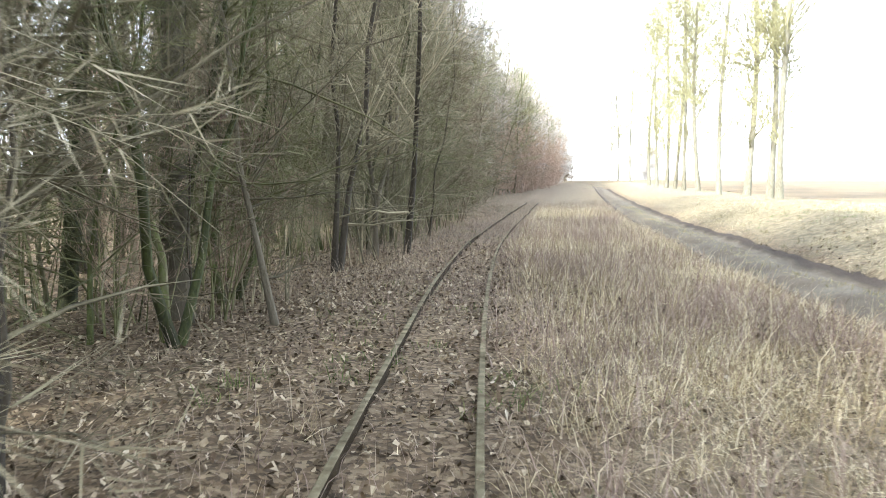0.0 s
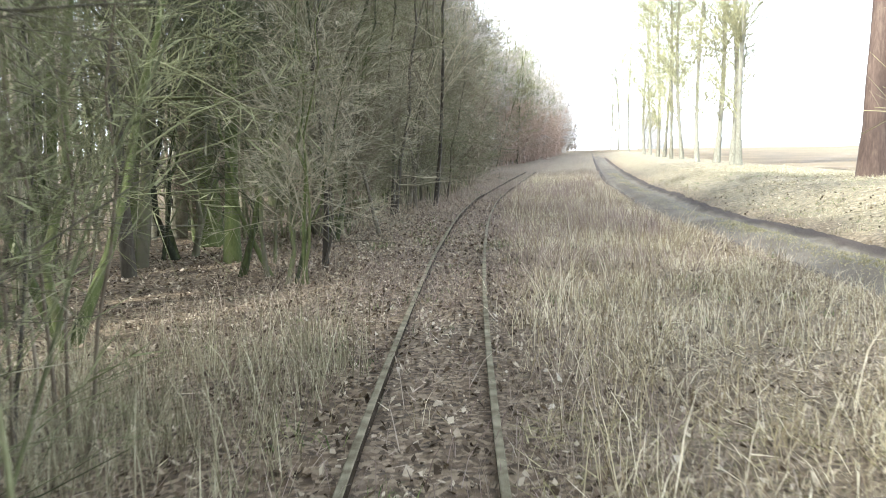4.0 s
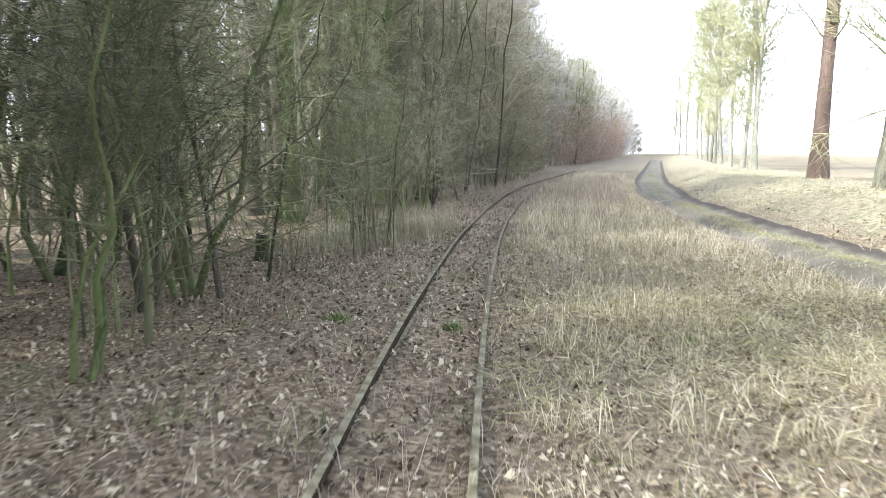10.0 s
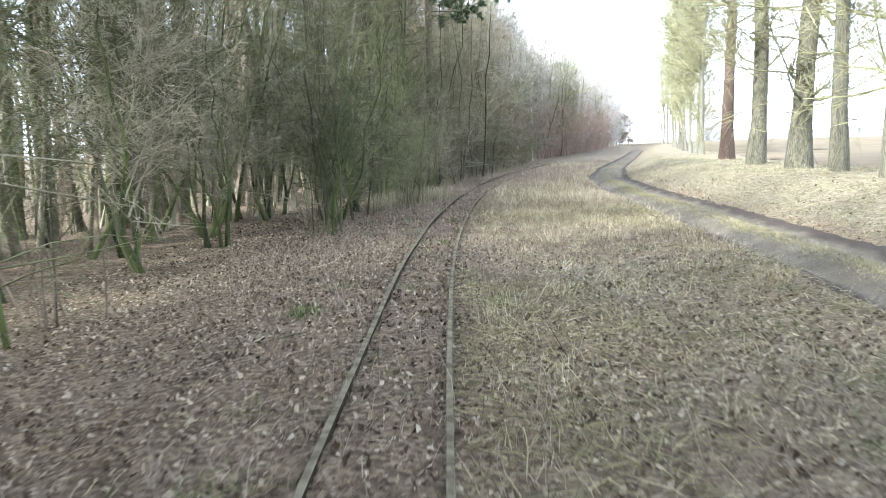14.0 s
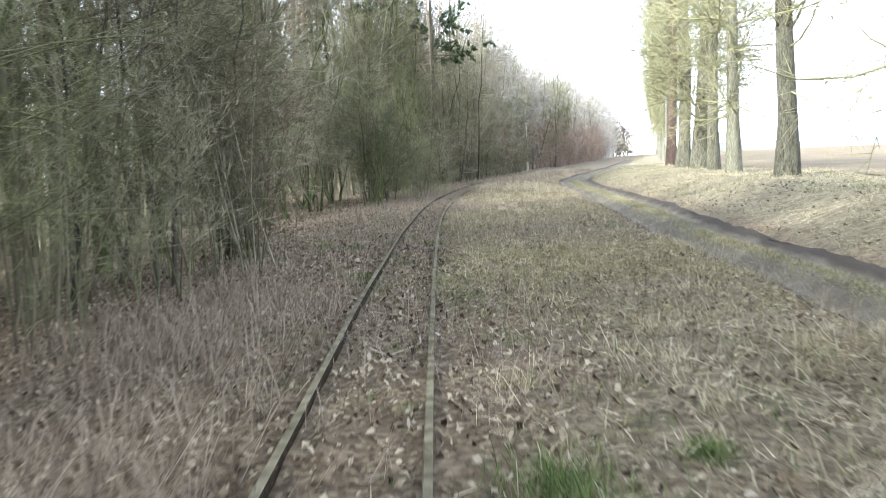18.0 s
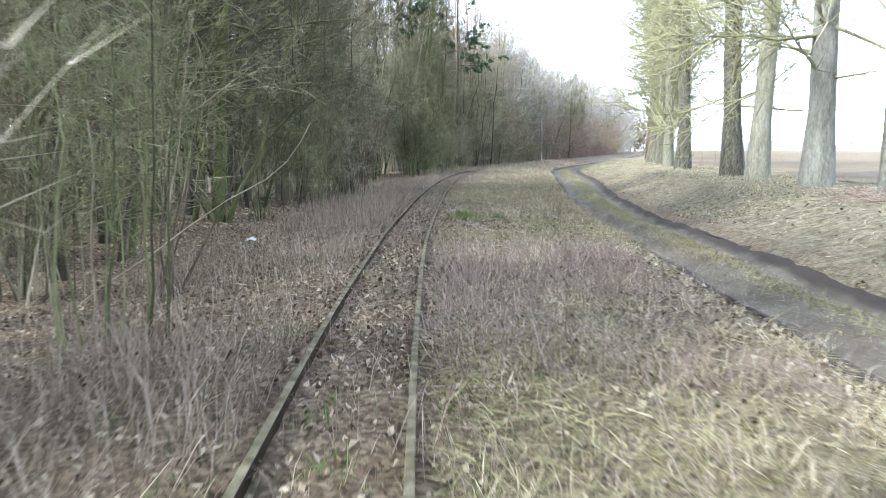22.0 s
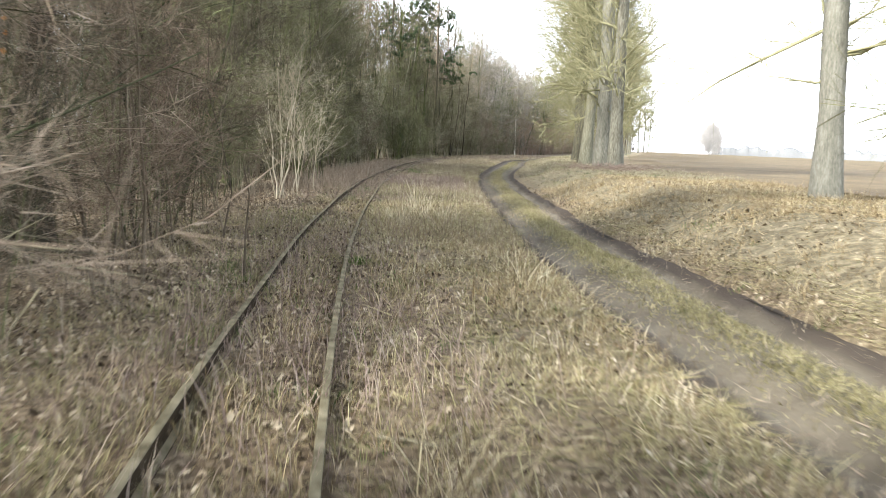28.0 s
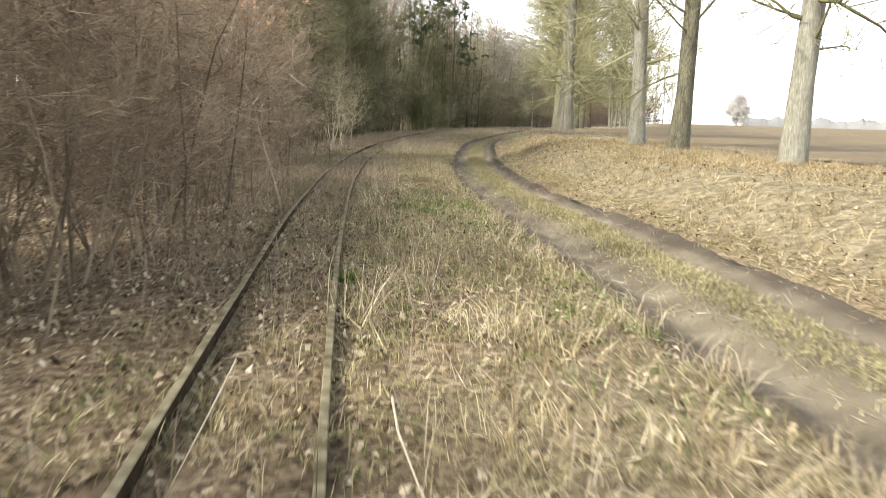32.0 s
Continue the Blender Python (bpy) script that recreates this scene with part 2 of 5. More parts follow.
M_TWIG = material("twig_bark", [(0.06, 0.053, 0.034), (0.15, 0.133, 0.087), (0.275, 0.247, 0.172)], 1.2, 14, bump=0, vary=0.5)
M_OLIVE = material("olive_twig_bark", [(0.042, 0.045, 0.021), (0.104, 0.106, 0.049), (0.192, 0.19, 0.1)], 1.2, 14, bump=0, vary=0.5)
M_REDTWIG = material("reddish_twig_bark", [(0.085, 0.057, 0.043), (0.185, 0.13, 0.098), (0.31, 0.23, 0.18)], 1.2, 14, bump=0, vary=0.5)
M_TANTWIG = material("tan_twig_bark", [(0.06, 0.047, 0.032), (0.125, 0.1, 0.07), (0.215, 0.178, 0.13)], 1.2, 14, bump=0, vary=0.5)
M_BRUSHTWIG = material("reddish_brown_brush", [(0.1, 0.073, 0.05), (0.2, 0.152, 0.11), (0.34, 0.275, 0.21)], 1.2, 14, bump=0, vary=0.5)
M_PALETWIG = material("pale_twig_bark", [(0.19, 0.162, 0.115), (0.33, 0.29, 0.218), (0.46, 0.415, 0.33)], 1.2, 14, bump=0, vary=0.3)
M_POPLAR = material("poplar_bark", [(0.024, 0.022, 0.014), (0.083, 0.077, 0.054), (0.155, 0.147, 0.106), (0.25, 0.24, 0.185)], 4.2, 20, detail_mix=0.6, bump=1.0, vary=0.3, stretch=(1, 1, 0.26))
M_PALEPOPLAR = material("pale_poplar_bark", [(0.03, 0.026, 0.019), (0.105, 0.099, 0.077), (0.19, 0.182, 0.15), (0.29, 0.28, 0.238)], 4.2, 20, detail_mix=0.6, bump=1.0, vary=0.15, stretch=(1, 1, 0.26))
# far row's copy of the poplar bark, its tone painted for sunlit trunks
M_SUNPOPLAR = material("sunlit_poplar_bark", [(0.035, 0.032, 0.023), (0.09, 0.083, 0.061), (0.145, 0.137, 0.105), (0.21, 0.2, 0.16)], 4.2, 20, detail_mix=0.6, bump=1.0, vary=0.15, stretch=(1, 1, 0.26))
# twigs of the far wood, greyed by aerial haze painted into the colour
M_HAZYTWIG = material("hazed_grey_twig_bark", [(0.085, 0.076, 0.066), (0.18, 0.163, 0.144), (0.3, 0.276, 0.247)], 1.2, 14, bump=0, vary=0.5)
M_GOLD = material("golden_dry_grass", [(0.12, 0.085, 0.042), (0.24, 0.18, 0.098), (0.35, 0.275, 0.16), (0.5, 0.42, 0.27)], 0.5, 8, bump=0, vary=0.6, island=True, translucent=0.3)
M_BROWNBARK = material("reddish_brown_bark", [(0.034, 0.023, 0.018), (0.072, 0.049, 0.037), (0.125, 0.093, 0.071)], 2.2, 16, bump=1.0, stretch=(1, 1, 0.18))
M_POPTWIG = material("yellow_grey_twigs", [(0.09, 0.085, 0.045), (0.17, 0.16, 0.085), (0.27, 0.255, 0.15)], 1.2, 14, bump=0, vary=0.4)
M_GRASS = material("dry_grass", [(0.12, 0.092, 0.05), (0.31, 0.255, 0.15), (0.5, 0.428, 0.28), (0.68, 0.6, 0.44)], 0.5, 8, bump=0, vary=0.55, island=True, translucent=0.3)
M_STALK = material("dead_stalks", [(0.12, 0.09, 0.065), (0.22, 0.172, 0.128), (0.36, 0.3, 0.235)], 0.5, 8, bump=0, vary=0.6, island=True, translucent=0.15)
M_REDSTALK = material("reddish_dead_stalks", [(0.14, 0.1, 0.084), (0.245, 0.183, 0.153), (0.35, 0.282, 0.24)], 0.5, 8, bump=0, vary=0.6, island=True, translucent=0.15)
M_STRAW = material("bleached_bank_grass", [(0.115, 0.099, 0.056), (0.22, 0.196, 0.122), (0.32, 0.288, 0.19), (0.48, 0.435, 0.305)], 0.5, 8, bump=0, vary=0.5, island=True, translucent=0.3)
M_GREEN = material("green_grass", [(0.042, 0.07, 0.018), (0.08, 0.125, 0.034), (0.145, 0.185, 0.06), (0.26, 0.265, 0.12)], 0.8, 8, bump=0, vary=0.5, island=True, translucent=0.35)
M_MIDGRASS = material("yellow_green_short_grass", [(0.125, 0.114, 0.05), (0.25, 0.222, 0.115), (0.42, 0.375, 0.225)], 0.8, 8, bump=0, vary=0.5, island=True, translucent=0.3)
M_LEAF = material("fallen_leaves", [(0.045, 0.032, 0.019), (0.105, 0.077, 0.047), (0.225, 0.173, 0.112), (0.4, 0.34, 0.25)], 0.6, 12, bump=0, vary=0.75, island=True, translucent=0.1)
M_PALELEAF = material("pale_fallen_leaves", [(0.12, 0.086, 0.056), (0.22, 0.168, 0.12), (0.33, 0.277, 0.21), (0.44, 0.39, 0.315)], 0.6, 12, bump=0, vary=0.75, island=True, translucent=0.1)
M_OAKLEAF = material("withered_orange_leaves", [(0.2, 0.09, 0.035), (0.34, 0.17, 0.07), (0.45, 0.27, 0.14)], 0.6, 12, bump=0, vary=0.6, island=True, translucent=0.25)
M_NEEDLE = material("pine_needles", [(0.03, 0.045, 0.022), (0.065, 0.09, 0.043), (0.11, 0.14, 0.07)], 1, 14, bump=0, vary=0.5, island=True, translucent=0.2)
# both distant materials carry pale grey haze in their base colours
M_FARWOOD = material("hazed_distant_wood", [(0.13, 0.132, 0.136), (0.155, 0.157, 0.161), (0.18, 0.182, 0.187)], 0.05, 0.6, bump=0)
M_FARHAZE = material("hazed_distant_twigs", [(0.33, 0.312, 0.3), (0.37, 0.352, 0.34), (0.41, 0.392, 0.38)], 0.05, 0.6, bump=0)
M_LITTER = material("faded_white_plastic", [(0.4, 0.42, 0.46), (0.6, 0.62, 0.66)], 8, 40, rough=0.5, bump=0.2)
M_BIRCH = material("white_birch_bark", [(0.22, 0.2, 0.17), (0.62, 0.58, 0.5), (0.75, 0.71, 0.63)], 2.0, 18, bump=0.3, stretch=(1, 1, 1.5))
M_WOOD = material("weathered_wood", [(0.08, 0.058, 0.038), (0.16, 0.12, 0.082), (0.25, 0.2, 0.145)], 3, 40, bump=0.6, stretch=(1, 1, 0.2))


# ---- geometry helpers ----
class Mesh:
    """Collects quads and triangles of many pieces for one mesh."""

    def __init__(self):
        self.v, self.q, self.t, self.n = [], [], [], 0

    def add(self, verts, quads=None, tris=None):
        verts = np.asarray(verts, float).reshape(-1, 3)
        if quads is not None and len(quads):
            self.q.append(np.asarray(quads).reshape(-1, 4) + self.n)
        if tris is not None and len(tris):
            self.t.append(np.asarray(tris).reshape(-1, 3) + self.n)
        self.v.append(verts)
        self.n += len(verts)

    def tubes(self, pts, rad, sides=3, cap=False):
        """N tubes through K points each: pts (N, K, 3), rad (N, K)."""
        pts, rad = np.asarray(pts, float), np.asarray(rad, float)
        n, k = rad.shape
        if n == 0:
            return
        tan = np.gradient(pts, axis=1) if k > 2 else np.repeat(pts[:, 1:] - pts[:, :1], 2, 1)
        tan /= np.linalg.norm(tan, axis=2, keepdims=True) + 1e-9
        ref = np.where(np.abs(tan[:, :1, 2:3]) > 0.9, np.array([1.0, 0, 0]), np.array([0, 0, 1.0]))
        a = np.cross(tan, np.repeat(ref, k, 1))
        a /= np.linalg.norm(a, axis=2, keepdims=True) + 1e-9
        b = np.cross(tan, a)
        ang = np.arange(sides) * 2 * np.pi / sides
        ring = pts[:, :, None] + rad[:, :, None, None] * (a[:, :, None] * np.cos(ang)[:, None] + b[:, :, None] * np.sin(ang)[:, None])
        idx = np.arange(n * k * sides).reshape(n, k, sides)
        nx = np.roll(idx, -1, 2)
        quads = np.stack([idx[:, :-1], nx[:, :-1], nx[:, 1:], idx[:, 1:]], -1)
        self.add(ring, quads)

    def mesh(self, name, mat, smooth=True):
        me = bpy.data.meshes.new(name)
        v = np.concatenate(self.v) if self.v else np.zeros((0, 3))
        q = np.concatenate(self.q) if self.q else np.zeros((0, 4), int)
        t = np.concatenate(self.t) if self.t else np.zeros((0, 3), int)
        me.vertices.add(len(v))
        me.vertices.foreach_set("co", v.astype(np.float32).ravel())
        loops = np.concatenate([q.ravel(), t.ravel()]).astype(np.int32)
        me.loops.add(len(loops))
        me.loops.foreach_set("vertex_index", loops)
        me.polygons.add(len(q) + len(t))
        start = np.concatenate([np.arange(len(q)) * 4, len(q) * 4 + np.arange(len(t)) * 3]).astype(np.int32)
        me.polygons.foreach_set("loop_start", start)
        me.polygons.foreach_set("use_smooth", np.full(len(start), smooth))
        me.materials.append(mat)
        me.update(calc_edges=True)
        return me

    def object(self, name, mat, parent=None, smooth=True, label=""):
        ob = new(name, self.mesh(name, mat, smooth))
        ob.parent = parent
        return tagged(ob, label) if label else ob


def wave(x, y, seed=0.0):
    """Smooth unevenness from a few sines, about -1 to 1."""
    return (np.sin(x * 0.9 + y * 0.35 + seed) + np.sin(x * 0.37 - y * 0.71 + seed * 1.7) + np.sin(x * 2.3 + y * 1.9 + seed * 0.6) * 0.5 + np.sin(y * 2.9 - x * 1.1 + seed * 2.3) * 0.5) / 3


def patch(x, y, seed=0.0, size=1.0):
    """Uneven patches, 0 to 1."""
    return 0.5 + 0.5 * np.clip(1.6 * wave(x / size, y / size, seed), -1, 1)


# ---- the plan: curves along y ----
def curve(knots):
    ys, xs = np.array(knots).T
    def at(y):
        y = np.asarray(y, float)
        lo = xs[0] + (y - ys[0]) * (xs[1] - xs[0]) / (ys[1] - ys[0])
        hi = xs[-1] + (y - ys[-1]) * (xs[-1] - xs[-2]) / (ys[-1] - ys[-2])
        # smooth the corners by averaging three shifted readings
        r = sum(np.interp(y + s, ys, xs) for s in (-4, -2, 0, 2, 4)) / 5
        return np.where(y < ys[0], lo, np.where(y > ys[-1], hi, r))
    return at


def track_x(y):
    """The middle of the track: a quadratic spline with a control point every 8 m from y = 60 back, straight on beyond."""
    k = np.array(TRACK)
    y = np.asarray(y, float)
    s = (56 - np.minimum(y, 54.0)) / 8
    i = np.clip(np.floor(s).astype(int), 0, len(k) - 3)
    u = s - i
    return 0.5 * (1 - u) ** 2 * k[i] + (0.5 + u * (1 - u)) * k[i + 1] + 0.5 * u * u * k[i + 2] + 0.165 * np.maximum(0, y - 54)


road_x = curve(ROAD)
edge_x = curve(EDGE)
row_x = curve(ROW)


def road_w(y):
    """Breadth of the dirt road against its usual breadth."""
    return np.interp(y, (-105, -90, -75, -35, -12, 30), (1.0, 0.92, 0.8, 0.8, 1.08, 0.95))


def sstep(a, b, v):
    t = np.clip((v - a) / (b - a), 0, 1)
    return t * t * (3 - 2 * t)


def ground_z(x, y):
    """Height of the ground: forest floor, track bed, verge, sunken road, bank and field."""
    x, y = np.asarray(x, float), np.asarray(y, float)
    u, r = x - track_x(y), (x - road_x(y)) / road_w(y)
    z = -0.085 + 0.03 * wave(x * 1.7, y * 1.7, 1.0)
    z = z - 0.16 * sstep(-0.9, -3.0, u) - 0.05 * sstep(0.6, 2.0, u) + 0.10 * sstep(-4, -9, u) * wave(x * 0.25, y * 0.25, 4.0)
    z = z + 0.05 * sstep(0.5, 1.5, u) * wave(x * 0.6, y * 0.6, 2.0)
    z = z - 0.035 * sstep(1.0, 0.6, np.abs(u))
    z = z - 0.10 * sstep(-2.0, -1.0, r)
    rut = np.exp(-((np.abs(r) - 0.72) / 0.3) ** 2)
    z = z - 0.115 * rut * sstep(2.2, 1.2, np.abs(r)) - 0.02 * sstep(-60, -72, y) * (np.abs(u) < 1.2)
    bank = 0.62 * sstep(1.3, 4.5, r) + 0.12 * sstep(1.1, 1.6, r)
    z = z + bank + 0.05 * sstep(2, 4, r) * wave(x * 0.5, y * 0.5, 3.0)
    far = np.maximum(0, x - row_x(y) - 3)
    z = z + 0.0006 * np.minimum(far, 300)
    z = z + 1.4 * sstep(60, 260, y)
    return z


def grid_mesh(xs_of, ys, lift=0.0, bumps=0.0):
    """A sheet: for each y a row of x places, at ground height."""
    Y = np.repeat(ys[:, None], len(xs_of(ys[0])), 1)
    X = np.stack([xs_of(y) for y in ys])
    Z = ground_z(X, Y) + lift
    if bumps:
        Z = Z + np.random.default_rng(5).normal(0, bumps, Z.shape)
    n, k = X.shape
    i = np.arange(n * k).reshape(n, k)
    m = Mesh()
    m.add(np.stack([X, Y, Z], -1), np.stack([i[:-1, :-1], i[:-1, 1:], i[1:, 1:], i[1:, :-1]], -1))
    return m


# ---- setting ----
YS = np.concatenate([[-900, -500, -300, -200, -150, -130], np.arange(-120, 60, 0.3), np.arange(60, 140, 2.0), [150, 170, 200, 240, 300, 400, 600, 900, 1500, 2600]])
off = np.concatenate([[-1500, -700, -300, -150, -80, -50, -35, -26, -20], np.arange(-16, 13, 0.3), [13.5, 15, 17, 20, 25, 35, 50, 80, 150, 300, 700, 1500, 2600]])
ground = grid_mesh(lambda y: off + float(track_x(np.clip(y, -140, 140))), YS, bumps=0.012).object("ground", M_GROUND)
co = np.array([v.co for v in ground.data.vertices])
co[:, 2] -= 0.09 * sstep(1.3, 1.05, np.abs(co[:, 0] - road_x(co[:, 1])) / road_w(co[:, 1]))
co[:, 2] -= 0.6 * sstep(5.0, 8.0, co[:, 0] - row_x(np.clip(co[:, 1], -140, 160)))
ground.data.vertices.foreach_set("co", co.astype(np.float32).ravel())
ground.data.update()
cover = sstep(0.5, 2.2, co[:, 0] - track_x(co[:, 1]) + 0.5 * wave(co[:, 0] * 1.3, co[:, 1] * 1.3, 8.0)) * (0.1 + 0.5 * patch(co[:, 0], co[:, 1], 3.0, 0.8))
cover = np.maximum(cover, 0.95 * sstep(1.4, 2.2, (co[:, 0] - road_x(co[:, 1])) / road_w(co[:, 1])))
ground.data.attributes.new("thatch", "FLOAT", "POINT").data.foreach_set("value", cover.astype(np.float32))
tagged(ground, "brown leaf-covered earth with moss and dry grass", "ground", kind="structure")

FY = np.concatenate([[-600, -300, -200, -150], np.arange(-130, 140, 3.0), [150, 200, 300, 500, 900, 1600]])
foff = np.array([2.4, 3.0, 3.6, 6, 9, 13, 18, 25, 35, 50, 80, 130, 200, 350, 700, 1400, 2400])
field = grid_mesh(lambda y: foff + float(row_x(np.clip(y, -140, 160))), FY, lift=0.03).object("field", M_FIELD)
tagged(field, "flat ploughed brown field beyond the row of trees", "field", kind="structure")

RY = np.concatenate([np.arange(-118, 60, 0.35), np.arange(60, 200, 2.0)])
roff = np.linspace(-1.35, 1.35, 28)
road = grid_mesh(lambda y: roff * float(road_w(y)) + float(road_x(y)) + 0.1 * math.sin(y * 0.8) * np.sign(roff) * (np.abs(roff) > 1.2), RY, lift=0.012, bumps=0.006).object("road", M_ROAD)
for v in road.data.vertices:
    v.co.z -= 0.05 * float(sstep(1.12, 1.35, abs(v.co.x - float(road_x(v.co.y))) / float(road_w(v.co.y))))
bare = np.array([v.co for v in road.data.vertices])
bare = sstep(0.82, 1.0, np.abs(bare[:, 0] - road_x(bare[:, 1])) / road_w(bare[:, 1]) + 0.12 * wave(bare[:, 0] * 5, bare[:, 1] * 5, 4.0))
dryness = np.array([v.co for v in road.data.vertices])
dryness = 0.85 * sstep(-76, -92, dryness[:, 1]) * (1 - 0.7 * bare)
road.data.attributes.new("dry", "FLOAT", "POINT").data.foreach_set("value", dryness.astype(np.float32))
road.data.attributes.new("loose", "FLOAT", "POINT").data.foreach_set("value", bare.astype(np.float32))
tagged(road, "rutted grey-brown dirt track with two wheel ruts", "road", kind="structure")


def rail(name, side, y0, y1, label):
    """One length of flat-bottomed rail along the track: head, web and foot."""
    prof = np.array([(-0.026, 0.0), (-0.019, 0.005), (0.019, 0.005), (0.026, 0.0), (0.026, -0.026), (0.009, -0.036), (0.009, -0.12), (0.045, -0.135), (0.045, -0.145), (-0.045, -0.145), (-0.045, -0.135), (-0.009, -0.12), (-0.009, -0.036), (-0.026, -0.026)])
    ys = np.linspace(y0, y1, int((y1 - y0) / 0.4) + 2)
    cx = track_x(ys) + side * 0.4025
    dx = np.gradient(cx, ys)
    nrm = np.stack([1 / np.sqrt(1 + dx**2), -dx / np.sqrt(1 + dx**2)], -1)
    zz = -0.012 - 0.018 * (side > 0) + 0.012 * np.sin(ys * 0.7 + side) + 0.012 * np.sin(ys * 0.23 + 2 * side)
    V = np.zeros((len(ys), len(prof), 3))
    V[:, :, 0] = cx[:, None] + nrm[:, :1] * prof[:, 0]
    V[:, :, 1] = ys[:, None] + nrm[:, 1:] * prof[:, 0]
    V[:, :, 2] = zz[:, None] + prof[:, 1]
    n, k = V.shape[:2]
    i = np.arange(n * k).reshape(n, k)
    j = np.roll(i, -1, 1)
    m = Mesh()
    m.add(V, np.stack([i[:-1], j[:-1], j[1:], i[1:]], -1))
    for e in (0, n - 1):
        c = V[e].mean(0)
        m.add(np.vstack([V[e], c]), tris=[(a, (a + 1) % k, k) for a in range(k)])
    ob = m.object(name, M_RAIL, smooth=False)
    return tagged(ob, label, "rail", "rails of the track", "structure")


for a, b in zip(RAIL_CUTS[:-1], RAIL_CUTS[1:]):
    rail("rail", -1, a + 0.012, b, "rusty narrow-gauge rail with mossy flank")
for a, b in zip(RAIL_CUTS_R[:-1], RAIL_CUTS_R[1:]):
    rail("rail", 1, a + 0.012, b, "rusty narrow-gauge rail sunk in dead leaves")


# ---- trees ----
def along(P, f):
    """Points and directions at fractions f (N,) of polylines P (N, K, 3)."""
    k = P.shape[1]
    s = np.clip(f, 0, 0.999) * (k - 1)
    i = s.astype(int)
    w = (s - i)[:, None]
    n = np.arange(len(P))
    a, b = P[n, i], P[n, i + 1]
    d = b - a
    return a + w * d, d / (np.linalg.norm(d, axis=1, keepdims=True) + 1e-9)


def shoots(rng, P, R, per, lo, hi, spread, length, k, up, wob, thick=0.55, taper=0.25, full=False):
    """Children of polylines: per of each, from fraction lo to hi, leaving at about spread degrees."""
    n = len(P) * per
    PP, RR = np.repeat(P, per, 0), np.repeat(R, per, 0)
    f = rng.uniform(lo, hi, n)
    base, d = along(PP, f)
    rr = RR[:, 0] + (RR[:, -1] - RR[:, 0]) * f
    side = rng.normal(size=(n, 3))
    side -= (side * d).sum(1, keepdims=True) * d
    side /= np.linalg.norm(side, axis=1, keepdims=True) + 1e-9
    ang = np.radians(rng.normal(spread, spread * 0.25, n))[:, None]
    way = d * np.cos(ang) + side * np.sin(ang)
    ln = length * rng.uniform(0.5, 1.25, n) * (0.55 + 0.9 * f - 0.55 * np.maximum(0, f - 0.6) / 0.4 if full else 1.15 - 0.6 * f)
    out = np.zeros((n, k, 3))
    out[:, 0] = base
    for j in range(1, k):
        way = way + rng.normal(0, wob, (n, 3)) + np.array([0, 0, up])
        way /= np.linalg.norm(way, axis=1, keepdims=True)
        out[:, j] = out[:, j - 1] + way * (ln / (k - 1))[:, None]
    r0 = np.maximum(rr * thick * rng.uniform(0.6, 1.1, n), 0.0022)
    return out, r0[:, None] * np.linspace(1, taper, k)


def trunk_line(rng, height, r, k=10, lean=0.04, bend=0.04, top=0.25, crook=0.0):
    z = np.linspace(0, 1, k) ** 0.9
    P = np.zeros((1, k, 3))
    P[0, :, 2] = z * height
    dx, dy = rng.normal(0, lean, 2)
    ph = rng.uniform(0, 6.28, 4)
    P[0, :, 0] = dx * height * z + bend * height * 0.3 * (np.sin(z * 5 + ph[0]) - np.sin(ph[0]))
    P[0, :, 1] = dy * height * z + bend * height * 0.3 * (np.sin(z * 4 + ph[1]) - np.sin(ph[1]))
    if crook:
        P[0, 1:, :2] += np.cumsum(rng.normal(0, crook, (k - 1, 2)), 0)
    R = r * (1 - (1 - top) * z)[None]
    R[0, 0] *= 1.35
    return P, R


def bump_tube(m, P, R, sides, rng, rough=0.08):
    """A trunk with an uneven skin."""
    s = Mesh()
    s.tubes(P, R, sides)
    v = s.v[0].reshape(P.shape[0], P.shape[1], sides, 3)
    c = P[:, :, None]
    v = c + (v - c) * (1 + rng.normal(0, rough, v.shape[:3])[..., None])
    m.add(v, s.q[0])


def ribbons(m, P, W, rng):
    """The finest twigs: flat tapering slips through two points each."""
    n = len(P)
    d = P[:, 1] - P[:, 0]
    side = np.cross(d, rng.normal(size=(n, 3)))
    side *= (W / 2 / (np.linalg.norm(side, axis=1) + 1e-9))[:, None]
    side *= 1.35
    m.add(np.stack([P[:, 0] - side, P[:, 0] + side, P[:, 1]], 1), tris=np.arange(n)[:, None] * 3 + np.arange(3))


